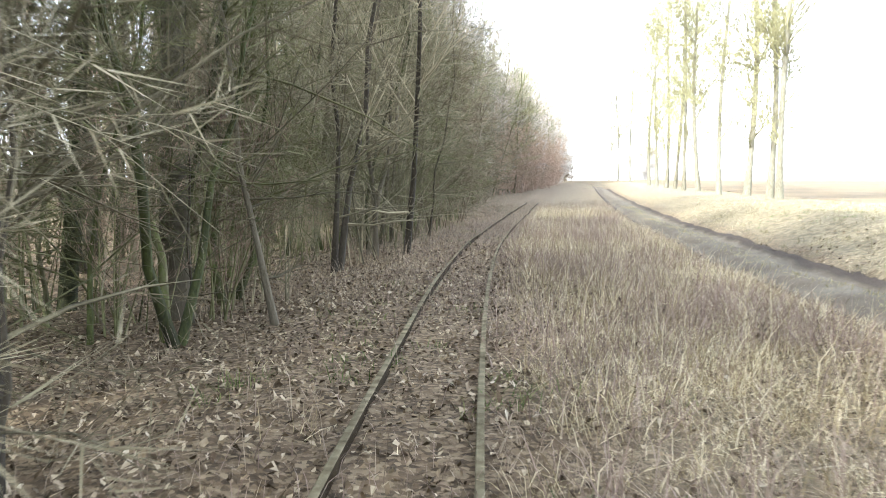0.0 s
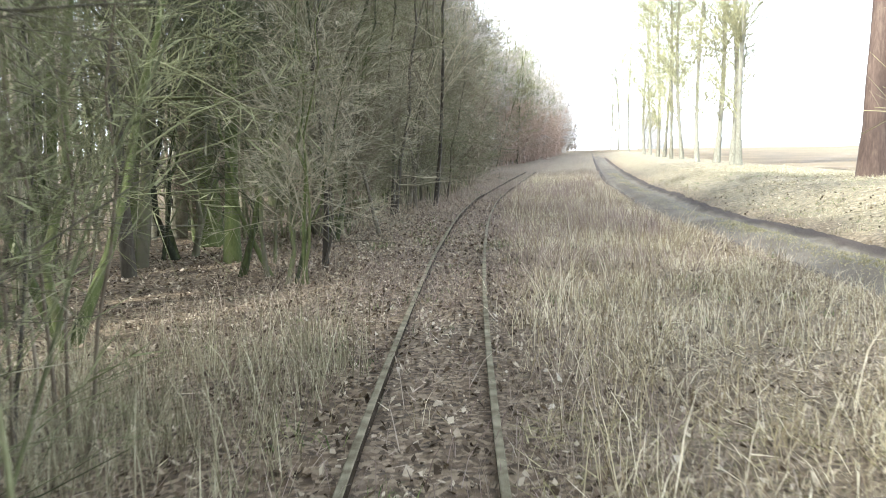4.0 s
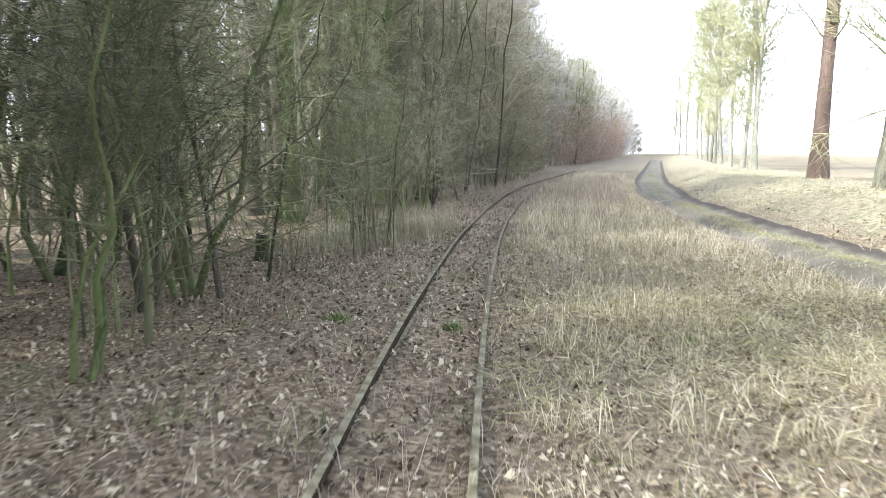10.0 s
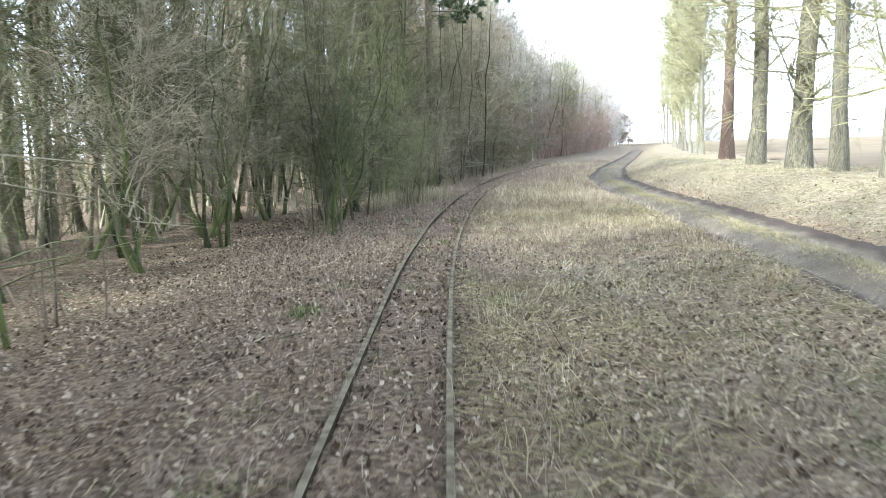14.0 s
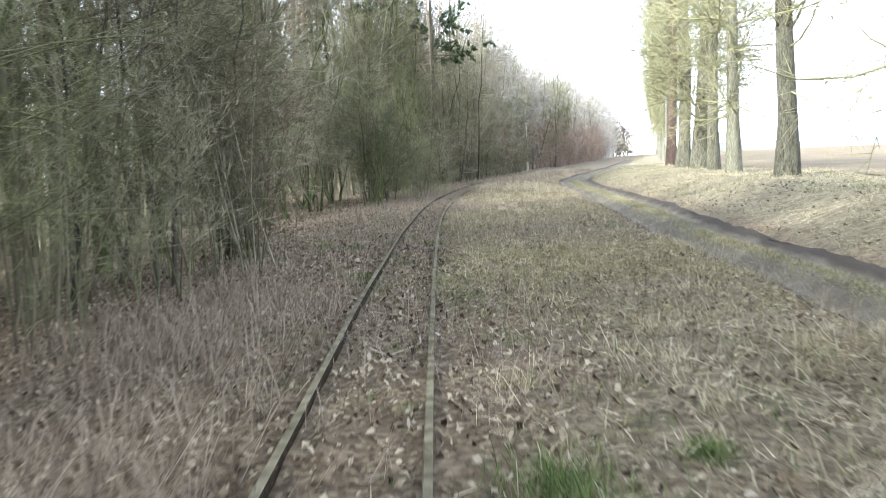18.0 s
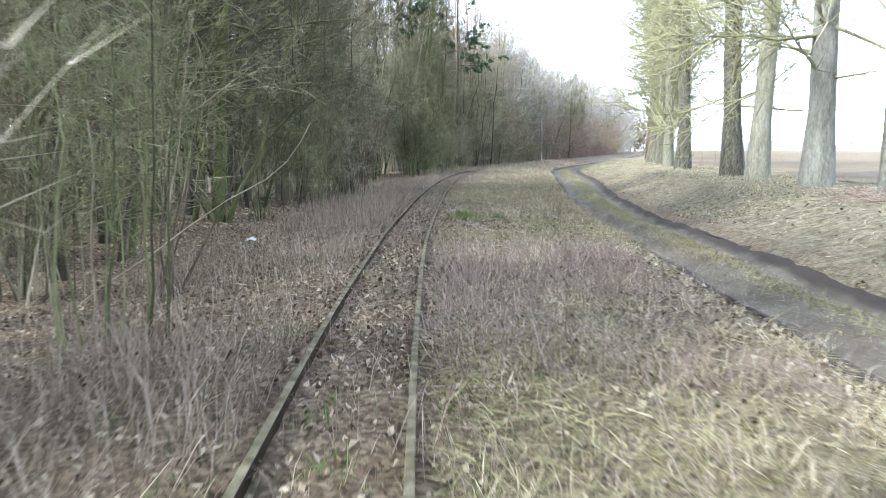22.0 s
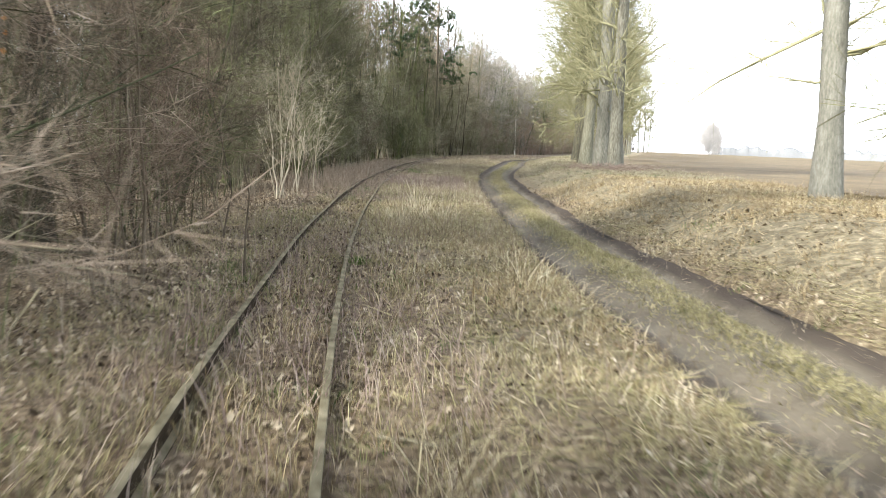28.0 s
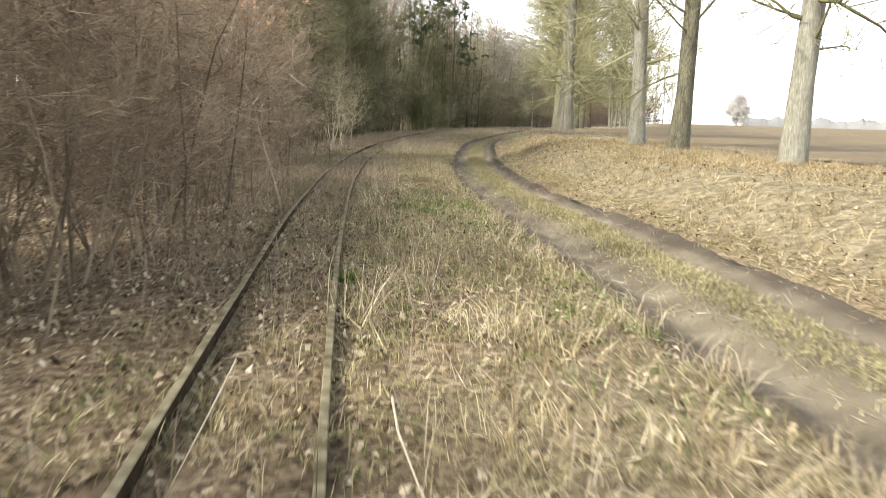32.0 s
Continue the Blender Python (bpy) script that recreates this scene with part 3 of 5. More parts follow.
def deciduous(seed, height, r, limbs, length, twigs, bark, twigmat, lo=0.3, spread=50, up=0.12, stems=1, k=10, name="tree", lean=0.04, twigper=6, fine=0.6, thick=0.42, top=0.2, seg2=3, width=0.005, leafy=None, splay=0.12, full=False, crook=0.0, round_twigs=False):
    """A bare tree or shrub: an Empty with its trunk (or stems) and its crown of bare twigs."""
    rng = np.random.default_rng(seed)
    root = new(name)
    crown, dry = Mesh(), Mesh()
    for s in range(stems):
        P, R = trunk_line(rng, height * rng.uniform(0.65, 1.0) if stems > 1 else height, r * (rng.uniform(0.6, 1.1) if stems > 1 else 1), k, lean * (4 if stems > 1 else 1), top=top, crook=crook)
        if stems > 1:
            P[0, :, :2] += rng.normal(0, splay, 2)
        t = Mesh()
        bump_tube(t, P, R, 10 if r > 0.2 else 7 if r > 0.06 else 5, rng, 0.05 if r > 0.2 else 0.07)
        t.object("trunk" if stems == 1 else "stem", bark, root)
        P1, R1 = shoots(rng, P, R, limbs, lo, 0.98, spread, length, 5 if r > 0.2 else 4 if r > 0.03 else 3, up, 0.16, thick=thick, full=full)
        crown.tubes(P1, R1, 3)
        P2, R2 = shoots(rng, P1, R1, twigs, 0.12, 0.98, 42, length * 0.5, seg2, up * 0.6, 0.2)
        crown.tubes(P2, np.maximum(R2 * (0.7 if round_twigs else 0.85), width * 0.35), 3)
        P3, R3 = shoots(rng, P2, R2, twigper, 0.05, 1.0, 40, length * 0.5 * fine, 2, up * 0.5, 0.2)
        ribbons(crown, P3, np.full(len(P3), width) * rng.uniform(0.7, 1.5, len(P3)), rng)
        P4, R4 = shoots(rng, P1, R1, twigs, 0.1, 1.0, 50, length * 0.35, 2, up * 0.3, 0.2)
        ribbons(crown, P4, np.full(len(P4), width * 1.2), rng)
        if leafy:
            pick = P3[rng.uniform(size=len(P3)) < leafy]
            c = pick[:, 1]
            sz = rng.uniform(0.03, 0.06, len(c))[:, None]
            e1, e2 = rng.normal(size=c.shape), rng.normal(size=c.shape)
            e1 /= np.linalg.norm(e1, axis=1, keepdims=True)
            e2 = np.cross(e1, e2)
            e2 /= np.linalg.norm(e2, axis=1, keepdims=True)
            V = np.stack([c, c + (e1 * 0.5 + e2 * 0.45) * sz * 1.4, c + e1 * sz * 1.6, c + (e1 * 0.5 - e2 * 0.45) * sz * 1.4], 1)
            dry.add(V, np.arange(len(c))[:, None] * 4 + np.arange(4))
    crown.object("crown", twigmat, root)
    if leafy:
        dry.object("foliage", M_OAKLEAF, root, label="withered orange-brown leaves")
    return root


def place(proto, x, y, turn, scale, sink=0.05, tall=1.0):
    m = Matrix.Translation((x, y, float(ground_z(x, y)) - sink)) @ Matrix.Rotation(turn, 4, "Z")
    ob = copy_thing(proto, m)
    ob.scale = (scale, scale, scale * tall)
    return ob


def retire(protos):
    for p in protos:
        for o in (*p.children_recursive, p):
            bpy.data.objects.remove(o)


rng = np.random.default_rng(11)

# forest trees
tall = [deciduous(100 + i, 16 + 1.5 * (i % 3), 0.085 + 0.02 * (i % 4), 40, 3.7, 6, M_MOSSBARK if i % 2 else M_BARK, M_TWIG if i % 3 else M_OLIVE, lo=0.12, name="forest_tree", spread=62, width=0.008, twigper=7, full=True, lean=0.06, crook=0.16, up=0.04, thick=0.46) for i in range(7)]
slim = [deciduous(200 + i, 7.5 + 1.2 * (i % 3), 0.036 + 0.01 * (i % 3), 42, 2.5, 5, M_MOSSBARK if i % 2 else M_BARK, M_OLIVE if i % 2 else M_TWIG, lo=0.06, name="young_tree", lean=0.1, width=0.0065, twigper=5, crook=0.12, up=0.02, spread=66, thick=0.42) for i in range(7)]
bushes = [deciduous(300 + i, 3.0 + 0.4 * (i % 3), 0.014, 10, 1.0, 4, (M_TWIG, M_OLIVE)[i % 2], (M_TWIG, M_OLIVE, M_REDTWIG)[i % 3], lo=0.08, stems=8, spread=38, k=6, name="shrub", twigper=5, width=0.005, seg2=2, splay=0.25) for i in range(6)]
broad = [deciduous(350 + i, 3.9, 0.016, 13, 1.25, 5, M_TANTWIG, (M_BRUSHTWIG, M_TANTWIG, M_BRUSHTWIG)[i], lo=0.08, stems=9, spread=64, k=6, name="shrub", twigper=7, width=0.004, splay=0.4, crook=0.09, up=0.0) for i in range(3)]
LBL = {"forest_tree": ("bare forest tree with mossy trunk and fine twigs", "tree"), "young_tree": ("slim bare young tree in the thicket", "tree"), "shrub": ("leafless many-stemmed shrub at the forest edge", "shrub")}


def plant(protos, n, y0, y1, d0, d1, grp, smin=0.8, smax=1.2, near=1.0):
    """n copies at random along the forest edge, d0 to d1 behind it; near < 1 crowds them to the edge."""
    for _ in range(n):
        y = rng.uniform(y0, y1)
        d = d0 + (d1 - d0) * rng.uniform() ** (1 / near)
        if (-26 < y < 0 and d < 3.5 or -52 < y < -44 and d < 2.5) and protos is not tall or protos is tall and -30 < y < 2 and d < 4.5:
            continue
        x = float(edge_x(y)) - d
        p = protos[rng.integers(len(protos))]
        turn, size, stretch = rng.uniform(0, 6.28), rng.uniform(smin, smax), rng.uniform(0.9, 1.12)
        if 0 <= y < 9 and d < 2.4 and protos is not tall:
            continue
        ob = place(p, x, y, turn, size, tall=stretch)
        nm = p.name.split(".")[0]
        tagged(ob, LBL[nm][0], LBL[nm][1], grp)


plant(tall, 26, -50, 24, 2.2, 6.5, "forest trees", 0.95, 1.15)
plant(tall, 16, -84, -42, 0.6, 6, "forest trees", 0.95, 1.15)
plant(slim, 26, -84, -38, 0.4, 5, "young trees of the thicket")
plant(tall, 52, -95, 45, 1.2, 11, "forest trees", near=0.8)
plant(tall, 60, 40, 190, 0.3, 8, "forest trees", 0.85, 1.08, near=0.7)
plant(slim, 112, -97, 45, 0.2, 8, "young trees of the thicket", near=0.6)
plant(slim, 60, 18, 120, -0.3, 3, "young trees of the thicket")
plant(broad, 26, -112, -84, -0.1, 2.6, "shrubs of the forest edge", 0.9, 1.2)
plant(bushes, 28, -85, -33, -0.2, 2.2, "shrubs of the forest edge", 0.7, 1.1)
plant(bushes, 26, -33, -5, 0.6, 6, "shrubs of the forest edge", 0.6, 1.0)
plant(bushes, 46, -7, 32, 0.0, 3.0, "shrubs of the forest edge", 0.7, 1.25)
plant(bushes, 20, 25, 90, -0.6, 1.0, "shrubs of the forest edge", 0.9, 1.4)

# poplar row
poplars = [deciduous(400 + i, 26, 0.4, 80, 6.2, 8, M_PALEPOPLAR if i > 1 else M_POPLAR, M_POPTWIG, lo=0.07, spread=72, up=0.07, k=16, name="poplar", lean=0.008, twigper=7, thick=0.15, top=0.42, width=0.02, full=True) for i in range(4)]
far_poplars = [deciduous(430 + i, 26, 0.21, 70, 5.4, 6, M_SUNPOPLAR, M_POPTWIG, lo=0.1, spread=50, up=0.16, k=14, name="poplar", lean=0.008, twigper=7, thick=0.3, top=0.32, width=0.034, full=True) for i in range(2)]
for n, (x, y) in enumerate(POPLARS):
    ob = place(far_poplars[n % 2] if y > 45 else poplars[n % 2 + 2 * (y in (-83.1, -68.5, -45.7, -40.8))], x, y, n * 1.9, rng.uniform(0.92, 1.08))
    girth = {11.2: 1.05, 1.8: 1.05, -3.8: 0.7, -8.6: 0.72, -18.9: 0.86, -31.6: 0.9, -36.3: 0.82, -40.8: 0.95, -45.7: 0.8, -68.5: 0.84, -73.9: 0.86, -83.1: 0.76}.get(y, 1.0)
    ob.scale = (ob.scale[0] * girth, ob.scale[1] * girth, ob.scale[2] * 0.96)
    tagged(ob, "tall bare poplar with yellowish twigs" if y > 45 else "tall bare poplar with furrowed pale grey bark", "tree", "row of poplars")
brown = deciduous(450, 22, 0.42, 24, 4.5, 7, M_BROWNBARK, M_TWIG, lo=0.24, spread=68, up=0.1, k=16, name="oak_tree", lean=0.006, twigper=6, thick=0.22, top=0.4, width=0.014)
ob = place(brown, 16.33, 21.9, 0.4, 1.0)
tagged(ob, "bare tree with dark reddish-brown bark standing alone on the bank", "tree")

# trees and shrubs that stand clear of the rest
mossy = deciduous(150, 18, 0.26, 34, 3.2, 5, M_GREENBARK, M_OLIVE, lo=0.25, name="forest_tree", spread=62, width=0.012, top=0.35, full=True)
for x, y, s in ((-4.95, 0.25, 0.85), (-4.4, 8.5, 0.8), (-6.4, 4.95, 0.6), (-3.4, 5.9, 0.5), (-8.69, -14.5, 0.7), (-10.1, -10.3, 1.1), (-11.4, -14.4, 0.9)):
    tagged(place(mossy, x, y, x * 2, s), "stout forest tree with bright green moss on its trunk", "tree", "forest trees")
coppice = [deciduous(160 + i, 3.2, 0.015, 8, 0.9, 3, (M_OLIVE, M_TANTWIG)[i], M_OLIVE, lo=0.25, stems=9, spread=34, k=7, name="coppice_clump", twigper=4, width=0.006, splay=0.22, lean=0.035, top=0.35, crook=0.035) for i in range(2)]
for n, (x, y, s) in enumerate(((-1.78, -6.3, 1.0), (-1.78, -7.4, 0.75), (-2.33, -5.0, 1.0), (-2.50, -4.3, 1.1), (-2.97, -8.6, 0.7), (-4.49, -9.5, 1.1), (-2.90, -36.5, 1.1), (-3.34, -41.0, 1.2), (-3.58, -13.6, 1.0), (-4.46, -25.6, 0.9), (0.3, -59.7, 1.2), (-0.3, -57.6, 1.1))):
    tagged(place(coppice[n % 2], x, y, n * 1.7, s), "clump of thin olive stems from one stool", "shrub", "coppice clumps")
forked = [deciduous(170 + i, 6.5, 0.05, 24, 1.9, 5, M_MOSSBARK, (M_OLIVE, M_TWIG)[i % 2], lo=0.18, stems=3 + i % 2, spread=60, up=0.02, k=10, name="forked_tree", twigper=6, width=0.007, splay=0.14, lean=0.035, crook=0.1, thick=0.26, round_twigs=True, seg2=3) for i in range(3)]
for n, (x, y, s) in enumerate(((-6.93, -10.7, 1.3), (-5.98, -10.2, 1.1), (-3.96, -10.2, 1.0), (-7.78, -14.5, 1.2), (-6.16, -8.4, 1.2), (-3.96, -46.6, 1.3), (-3.53, -11.4, 0.9), (-1.77, 2.75, 0.75), (-2.59, 3.8, 1.0), (-1.91, 9.1, 1.1), (-2.04, 12.5, 1.2), (-3.00, -15.1, 0.75), (-5.90, -15.2, 1.2), (-5.03, -17.5, 1.0), (-6.84, -19.0, 1.3), (-7.32, -16.3, 1.3), (-5.45, -21.0, 1.1), (-6.25, -24.0, 1.2), (-3.54, -1.0, 1.1), (-4.54, 6.6, 1.2), (-3.09, -34.0, 1.0), (-3.44, -47.0, 1.1))):
    tagged(place(forked[n % 3], x, y, n * 1.7, s), "crooked forked tree with several mossy olive stems", "tree", "many-stemmed trees")
for x, y, k in ((-5.92, 7.8, 1), (-6.50, 11.1, 3), (-5.11, 10.1, 5), (-6.88, 4.0, 3), (-6.26, 5.1, 1), (-10.80, -9.8, 2), (-8.75, -21.7, 4), (-9.44, -18.6, 1), (-9.84, -11.4, 3), (-10.03, -17.7, 0), (-7.83, -0.7, 3)):
    tagged(place(tall[k], x, y, x * 3, 1.0), "forest tree with a green mossy trunk", "tree", "forest trees")
for n, (x, y) in enumerate(((-2.10, 10.3), (-2.29, 13.9), (-1.01, 9.8), (-4.10, 11.0), (-1.57, 4.4), (-2.56, 5.4), (-1.58, 4.3), (-2.40, -4.3), (-2.08, -6.3), (-1.68, -6.2), (-2.24, -5.2), (-1.91, -7.0), (-3.64, -11.1), (-4.03, -11.0), (-3.05, -11.5), (-2.90, -9.9), (-7.02, -10.5), (-5.75, -11.5), (-3.75, -11.8), (-3.90, -6.8), (-6.48, -13.7), (-7.99, -14.4), (-4.36, -26.9), (-3.67, -12.4), (-2.99, -13.9))):
    tagged(place(slim[n % 7], x, y, n * 1.3, 0.42 if -8 < y < -4 else 0.55 + 0.1 * (n % 5)), "slender bare sapling with greenish bark", "tree", "young trees of the thicket")
for n, (x, y) in enumerate(((6.36, -92.4), (6.14, -94.8), (6.90, -97.3), (7.27, -99.6), (7.65, -101.6), (3.46, -81.7), (2.72, -82.9), (2.67, -78.1), (5.31, -88.3), (4.72, -91.2), (5.08, -93.1), (6.20, -97.0), (5.96, -99.0), (5.16, -89.6), (6.42, -101.0), (-2.41, -39.4), (-2.53, -42.5), (-2.25, -35.4), (-1.91, -36.8), (-2.83, -46.0))):
    tagged(place(broad[n % 3] if y < -70 else bushes[n % 6], x, y, n * 2.1, 1.0 + 0.06 * (n % 4)), "broad leafless shrub of fine brown twigs beside the track", "shrub", "shrubs of the forest edge")
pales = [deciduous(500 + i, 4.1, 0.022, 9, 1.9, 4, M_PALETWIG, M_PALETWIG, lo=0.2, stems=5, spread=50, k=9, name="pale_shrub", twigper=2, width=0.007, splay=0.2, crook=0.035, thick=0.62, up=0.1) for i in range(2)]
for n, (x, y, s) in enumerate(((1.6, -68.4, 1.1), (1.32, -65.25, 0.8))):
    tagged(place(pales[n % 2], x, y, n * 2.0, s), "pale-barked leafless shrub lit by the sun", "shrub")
ruddy = deciduous(510, 5.0, 0.028, 26, 1.3, 5, M_BARK, M_REDTWIG, lo=0.25, spread=45, k=8, name="sapling", lean=0.14, twigper=6, width=0.005, leafy=0.35)
for n, (x, y, s) in enumerate(((5.52, -88.6, 0.9), (6.50, -93.6, 0.9), (3.50, -84.5, 0.8))):
    tagged(place(ruddy, x, y, n * 2.4, s), "sapling with a few withered orange leaves", "tree")
crooked = deciduous(531, 4.6, 0.024, 10, 1.7, 3, M_BRUSHTWIG, M_BRUSHTWIG, lo=0.3, spread=40, k=9, name="sapling", lean=0.13, crook=0.2, twigper=4, width=0.006, thick=0.6, leafy=0.06)
tagged(place(crooked, 7.3, -93.2, 1.2, 1.0), "crooked light brown sapling leaning beside the rail", "tree")
birch = deciduous(520, 12, 0.15, 30, 1.8, 5, M_BIRCH, M_PALETWIG, lo=0.45, spread=40, name="birch", width=0.02)
tagged(place(birch, 6.45, 84.6, 0.3, 1.0), "pale-stemmed birch in the brown thicket", "tree")
retire(tall + slim + bushes + broad + poplars + far_poplars + pales + coppice + forked + [mossy, crooked] + [brown, ruddy, birch])


def pine(seed, height):
    """A pine: a straight reddish trunk, whorls of boughs and clumps of needles."""
    rng = np.random.default_rng(seed)
    root = new("pine")
    P, R = trunk_line(rng, height, 0.17, 12, 0.01, 0.01)
    t = Mesh()
    bump_tube(t, P, R, 9, rng)
    t.object("trunk", M_BARK, root)
    P1, R1 = shoots(rng, P, R, 32, 0.4, 0.97, 86, 4.9, 5, 0.02, 0.08, thick=0.24)
    boughs = Mesh()
    boughs.tubes(P1, R1, 4)
    P2, R2 = shoots(rng, P1, R1, 11, 0.35, 1.0, 50, 0.85, 3, 0.04, 0.12)
    boughs.tubes(P2, R2, 3)
    boughs.object("crown", M_BARK, root)
    P3, R3 = shoots(rng, P2, R2, 34, 0.25, 1.0, 40, 0.3, 2, 0.12, 0.15)
    needles = Mesh()
    ribbons(needles, P3, np.full(len(P3), 0.085), rng)
    needles.object("foliage", M_NEEDLE, root, label="dark green needles")
    return root


pines = [pine(600, 21), pine(601, 19)]
for n, (x, y) in enumerate(((-2.41, 10.72), (-6.41, 18.5), (-7.2, 30.0), (-8.5, -32.0), (-7.5, -44.0), (-5.5, -56.0), (-6.5, 2.0))):
    tagged(place(pines[n % 2], x, y, n * 1.7 + 0.4, 0.95 + 0.03 * n), "dark green pine among bare trees", "tree", "pines")
retire(pines)

# the depth of the wood: stems and twigs too many to count
def woodland(seed, n, y0, y1, d0, d1, h0, h1, branches, twigs, wide, mat, label, low=0.03):
    g = np.random.default_rng(seed)
    m = Mesh()
    ys = g.uniform(y0, y1, n)
    xs = edge_x(ys) - g.uniform(d0, d1, n)
    P = np.zeros((n, 5, 3))
    hts = g.uniform(h0, h1, n)
    P[:, :, 0] = xs[:, None] + np.cumsum(g.normal(0, 0.38, (n, 5)), 1)
    P[:, :, 1] = ys[:, None] + np.cumsum(g.normal(0, 0.38, (n, 5)), 1)
    P[:, :, 2] = (ground_z(xs, ys) - 0.1)[:, None] + hts[:, None] * np.linspace(0, 1, 5)
    R = (hts * g.uniform(0.004, 0.011, n))[:, None] * np.linspace(1, 0.25, 5)
    m.tubes(P, R, 4)
    P1, R1 = shoots(g, P, R, branches, low, 1.0, 54, h1 * 0.24, 4, 0.06, 0.22, thick=0.52, full=True)
    m.tubes(P1, R1, 3)
    P2, R2 = shoots(g, P1, R1, twigs, 0.1, 1.0, 46, h1 * 0.11, 2, 0.05, 0.2)
    ribbons(m, P2, g.uniform(wide * 0.8, wide * 1.8, len(P2)), g)
    P3, R3 = shoots(g, P2, R2, 3, 0.1, 1.0, 42, h1 * 0.065, 2, 0.04, 0.2)
    ribbons(m, P3, g.uniform(wide * 0.6, wide * 1.3, len(P3)), g)
    tagged(m.object("woodland", mat), label, "woodland", kind="stuff")


woodland(31, 255, -96, 60, 3, 12, 6, 13, 10, 6, 0.009, M_TWIG, "dense bare grey-brown woodland behind the forest edge", low=0.14)
woodland(32, 270, -97, 80, 12, 38, 10, 17, 11, 5, 0.02, M_OLIVE, "dense bare olive-grey woodland deep behind the edge", low=0.25)
woodland(36, 66, -60, 30, 2, 9, 13, 18, 14, 6, 0.012, M_TWIG, "tall bare crowns above the thicket", low=0.45)
woodland(39, 44, -20, 52, 3, 14, 16, 20, 15, 7, 0.016, M_BRUSHTWIG, "tall bare crowns deep in the wood", low=0.4)
woodland(33, 200, 40, 115, 1, 14, 13, 18.5, 15, 8, 0.04, M_HAZYTWIG, "bare woodland along the far edge of the track")
woodland(37, 210, 95, 250, 0, 14, 14, 19.5, 14, 7, 0.075, M_HAZYTWIG, "bare woodland at the far bend of the edge")
woodland(38, 240, 26, 190, 0.0, 3.0, 3.0, 7.5, 12, 6, 0.02, M_TANTWIG, "tan sunlit thicket along the far edge")
woodland(34, 130, 42, 84, 0.4, 3.5, 3.5, 8.0, 12, 6, 0.02, M_REDTWIG, "reddish-brown sunlit thicket along the far edge")
woodland(40, 300, 87, 190, -0.6, 3.0, 4.0, 9.5, 12, 6, 0.024, M_REDTWIG, "reddish-brown thicket round the far bend")
woodland(35, 110, 230, 420, 0, 20, 12, 16, 9, 6, 0.13, M_TANTWIG, "distant bare woodland edge")
woodland(41, 380, -97, 50, 8, 32, 4, 9, 9, 4, 0.03, M_OLIVE, "dark undergrowth deep in the wood")
# trees added between sun and track to throw shade on the floor
woodland(42, 60, -54, -34, 4.5, 15, 12, 17, 14, 6, 0.014, M_TWIG, "added close-standing bare trees that shade the floor", low=0.3)


# ---- ground cover ----
def blades(n, xs, ys, hgt, wid, lean, rng, bend=0.5, seg=2):
    """Bent tapering blades at the given places."""
    z = ground_z(xs, ys) - 0.01
    h = hgt * rng.uniform(0.3, 1.35, n)
    az, ln = rng.uniform(0, 6.283, n), np.abs(rng.normal(lean, lean * 0.5, n))
    out = np.stack([np.cos(az) * np.sin(ln), np.sin(az) * np.sin(ln), np.cos(ln)], -1)
    side = np.stack([-np.sin(az + rng.normal(0, 0.8, n)), np.cos(az), np.zeros(n)], -1)
    w = wid * rng.uniform(0.6, 1.3, n)
    base = np.stack([xs, ys, z], -1)
    mid = base + out * (h * 0.55)[:, None]
    out2 = out + np.stack([np.cos(az) * bend, np.sin(az) * bend, -0.3 * bend * np.ones(n)], -1) * rng.uniform(0.2, 1.3, n)[:, None]
    out2 /= np.linalg.norm(out2, axis=1, keepdims=True)
    tip = mid + out2 * (h * 0.45)[:, None]
    hw = side * (w / 2)[:, None]
    V = np.stack([base - hw, base + hw, mid + hw * 0.8, mid - hw * 0.8, tip], 1)
    i = np.arange(n)[:, None] * 5
    m = Mesh()
    m.add(V, i + np.array([0, 1, 2, 3]), i + np.array([3, 2, 4]))
    return m


def scatter(n, y0, y1, u0, u1, dens, rng, base=None):
    """Places by offset u from the track, kept by a density of 0 to 1."""
    ys = rng.uniform(y0, y1, n)
    us = rng.uniform(u0, u1, n)
    xs = (base or track_x)(ys) + us
    keep = rng.uniform(size=n) < dens(xs, ys, us)
    return xs[keep], ys[keep]


def off_road(x, y, u):
    return (np.abs(x - road_x(y)) > 1.25 * road_w(y)) & (np.abs(u) < 200)


def clear_rail(x, y, u):
    return 1 - 0.6 * (np.abs(np.abs(u) - 0.4) < 0.06)


def tussocks(n, y0, y1, u0, u1, dens, per, spread, hgt, wid, lean, rng, bend=0.5, base=None):
    """Blades gathered in tufts."""
    cx, cy = scatter(n, y0, y1, u0, u1, dens, rng, base)
    k = rng.integers(per // 2, per * 3 // 2, len(cx))
    size = np.repeat(rng.uniform(0.6, 1.5, len(cx)), k)
    x = np.repeat(cx, k) + rng.normal(0, spread, k.sum()) * size
    y = np.repeat(cy, k) + rng.normal(0, spread, k.sum()) * size
    ok = np.abs(x - road_x(y)) > 0.98 * road_w(y)
    return blades(int(ok.sum()), x[ok], y[ok], hgt * size[ok], wid, lean, rng, bend)


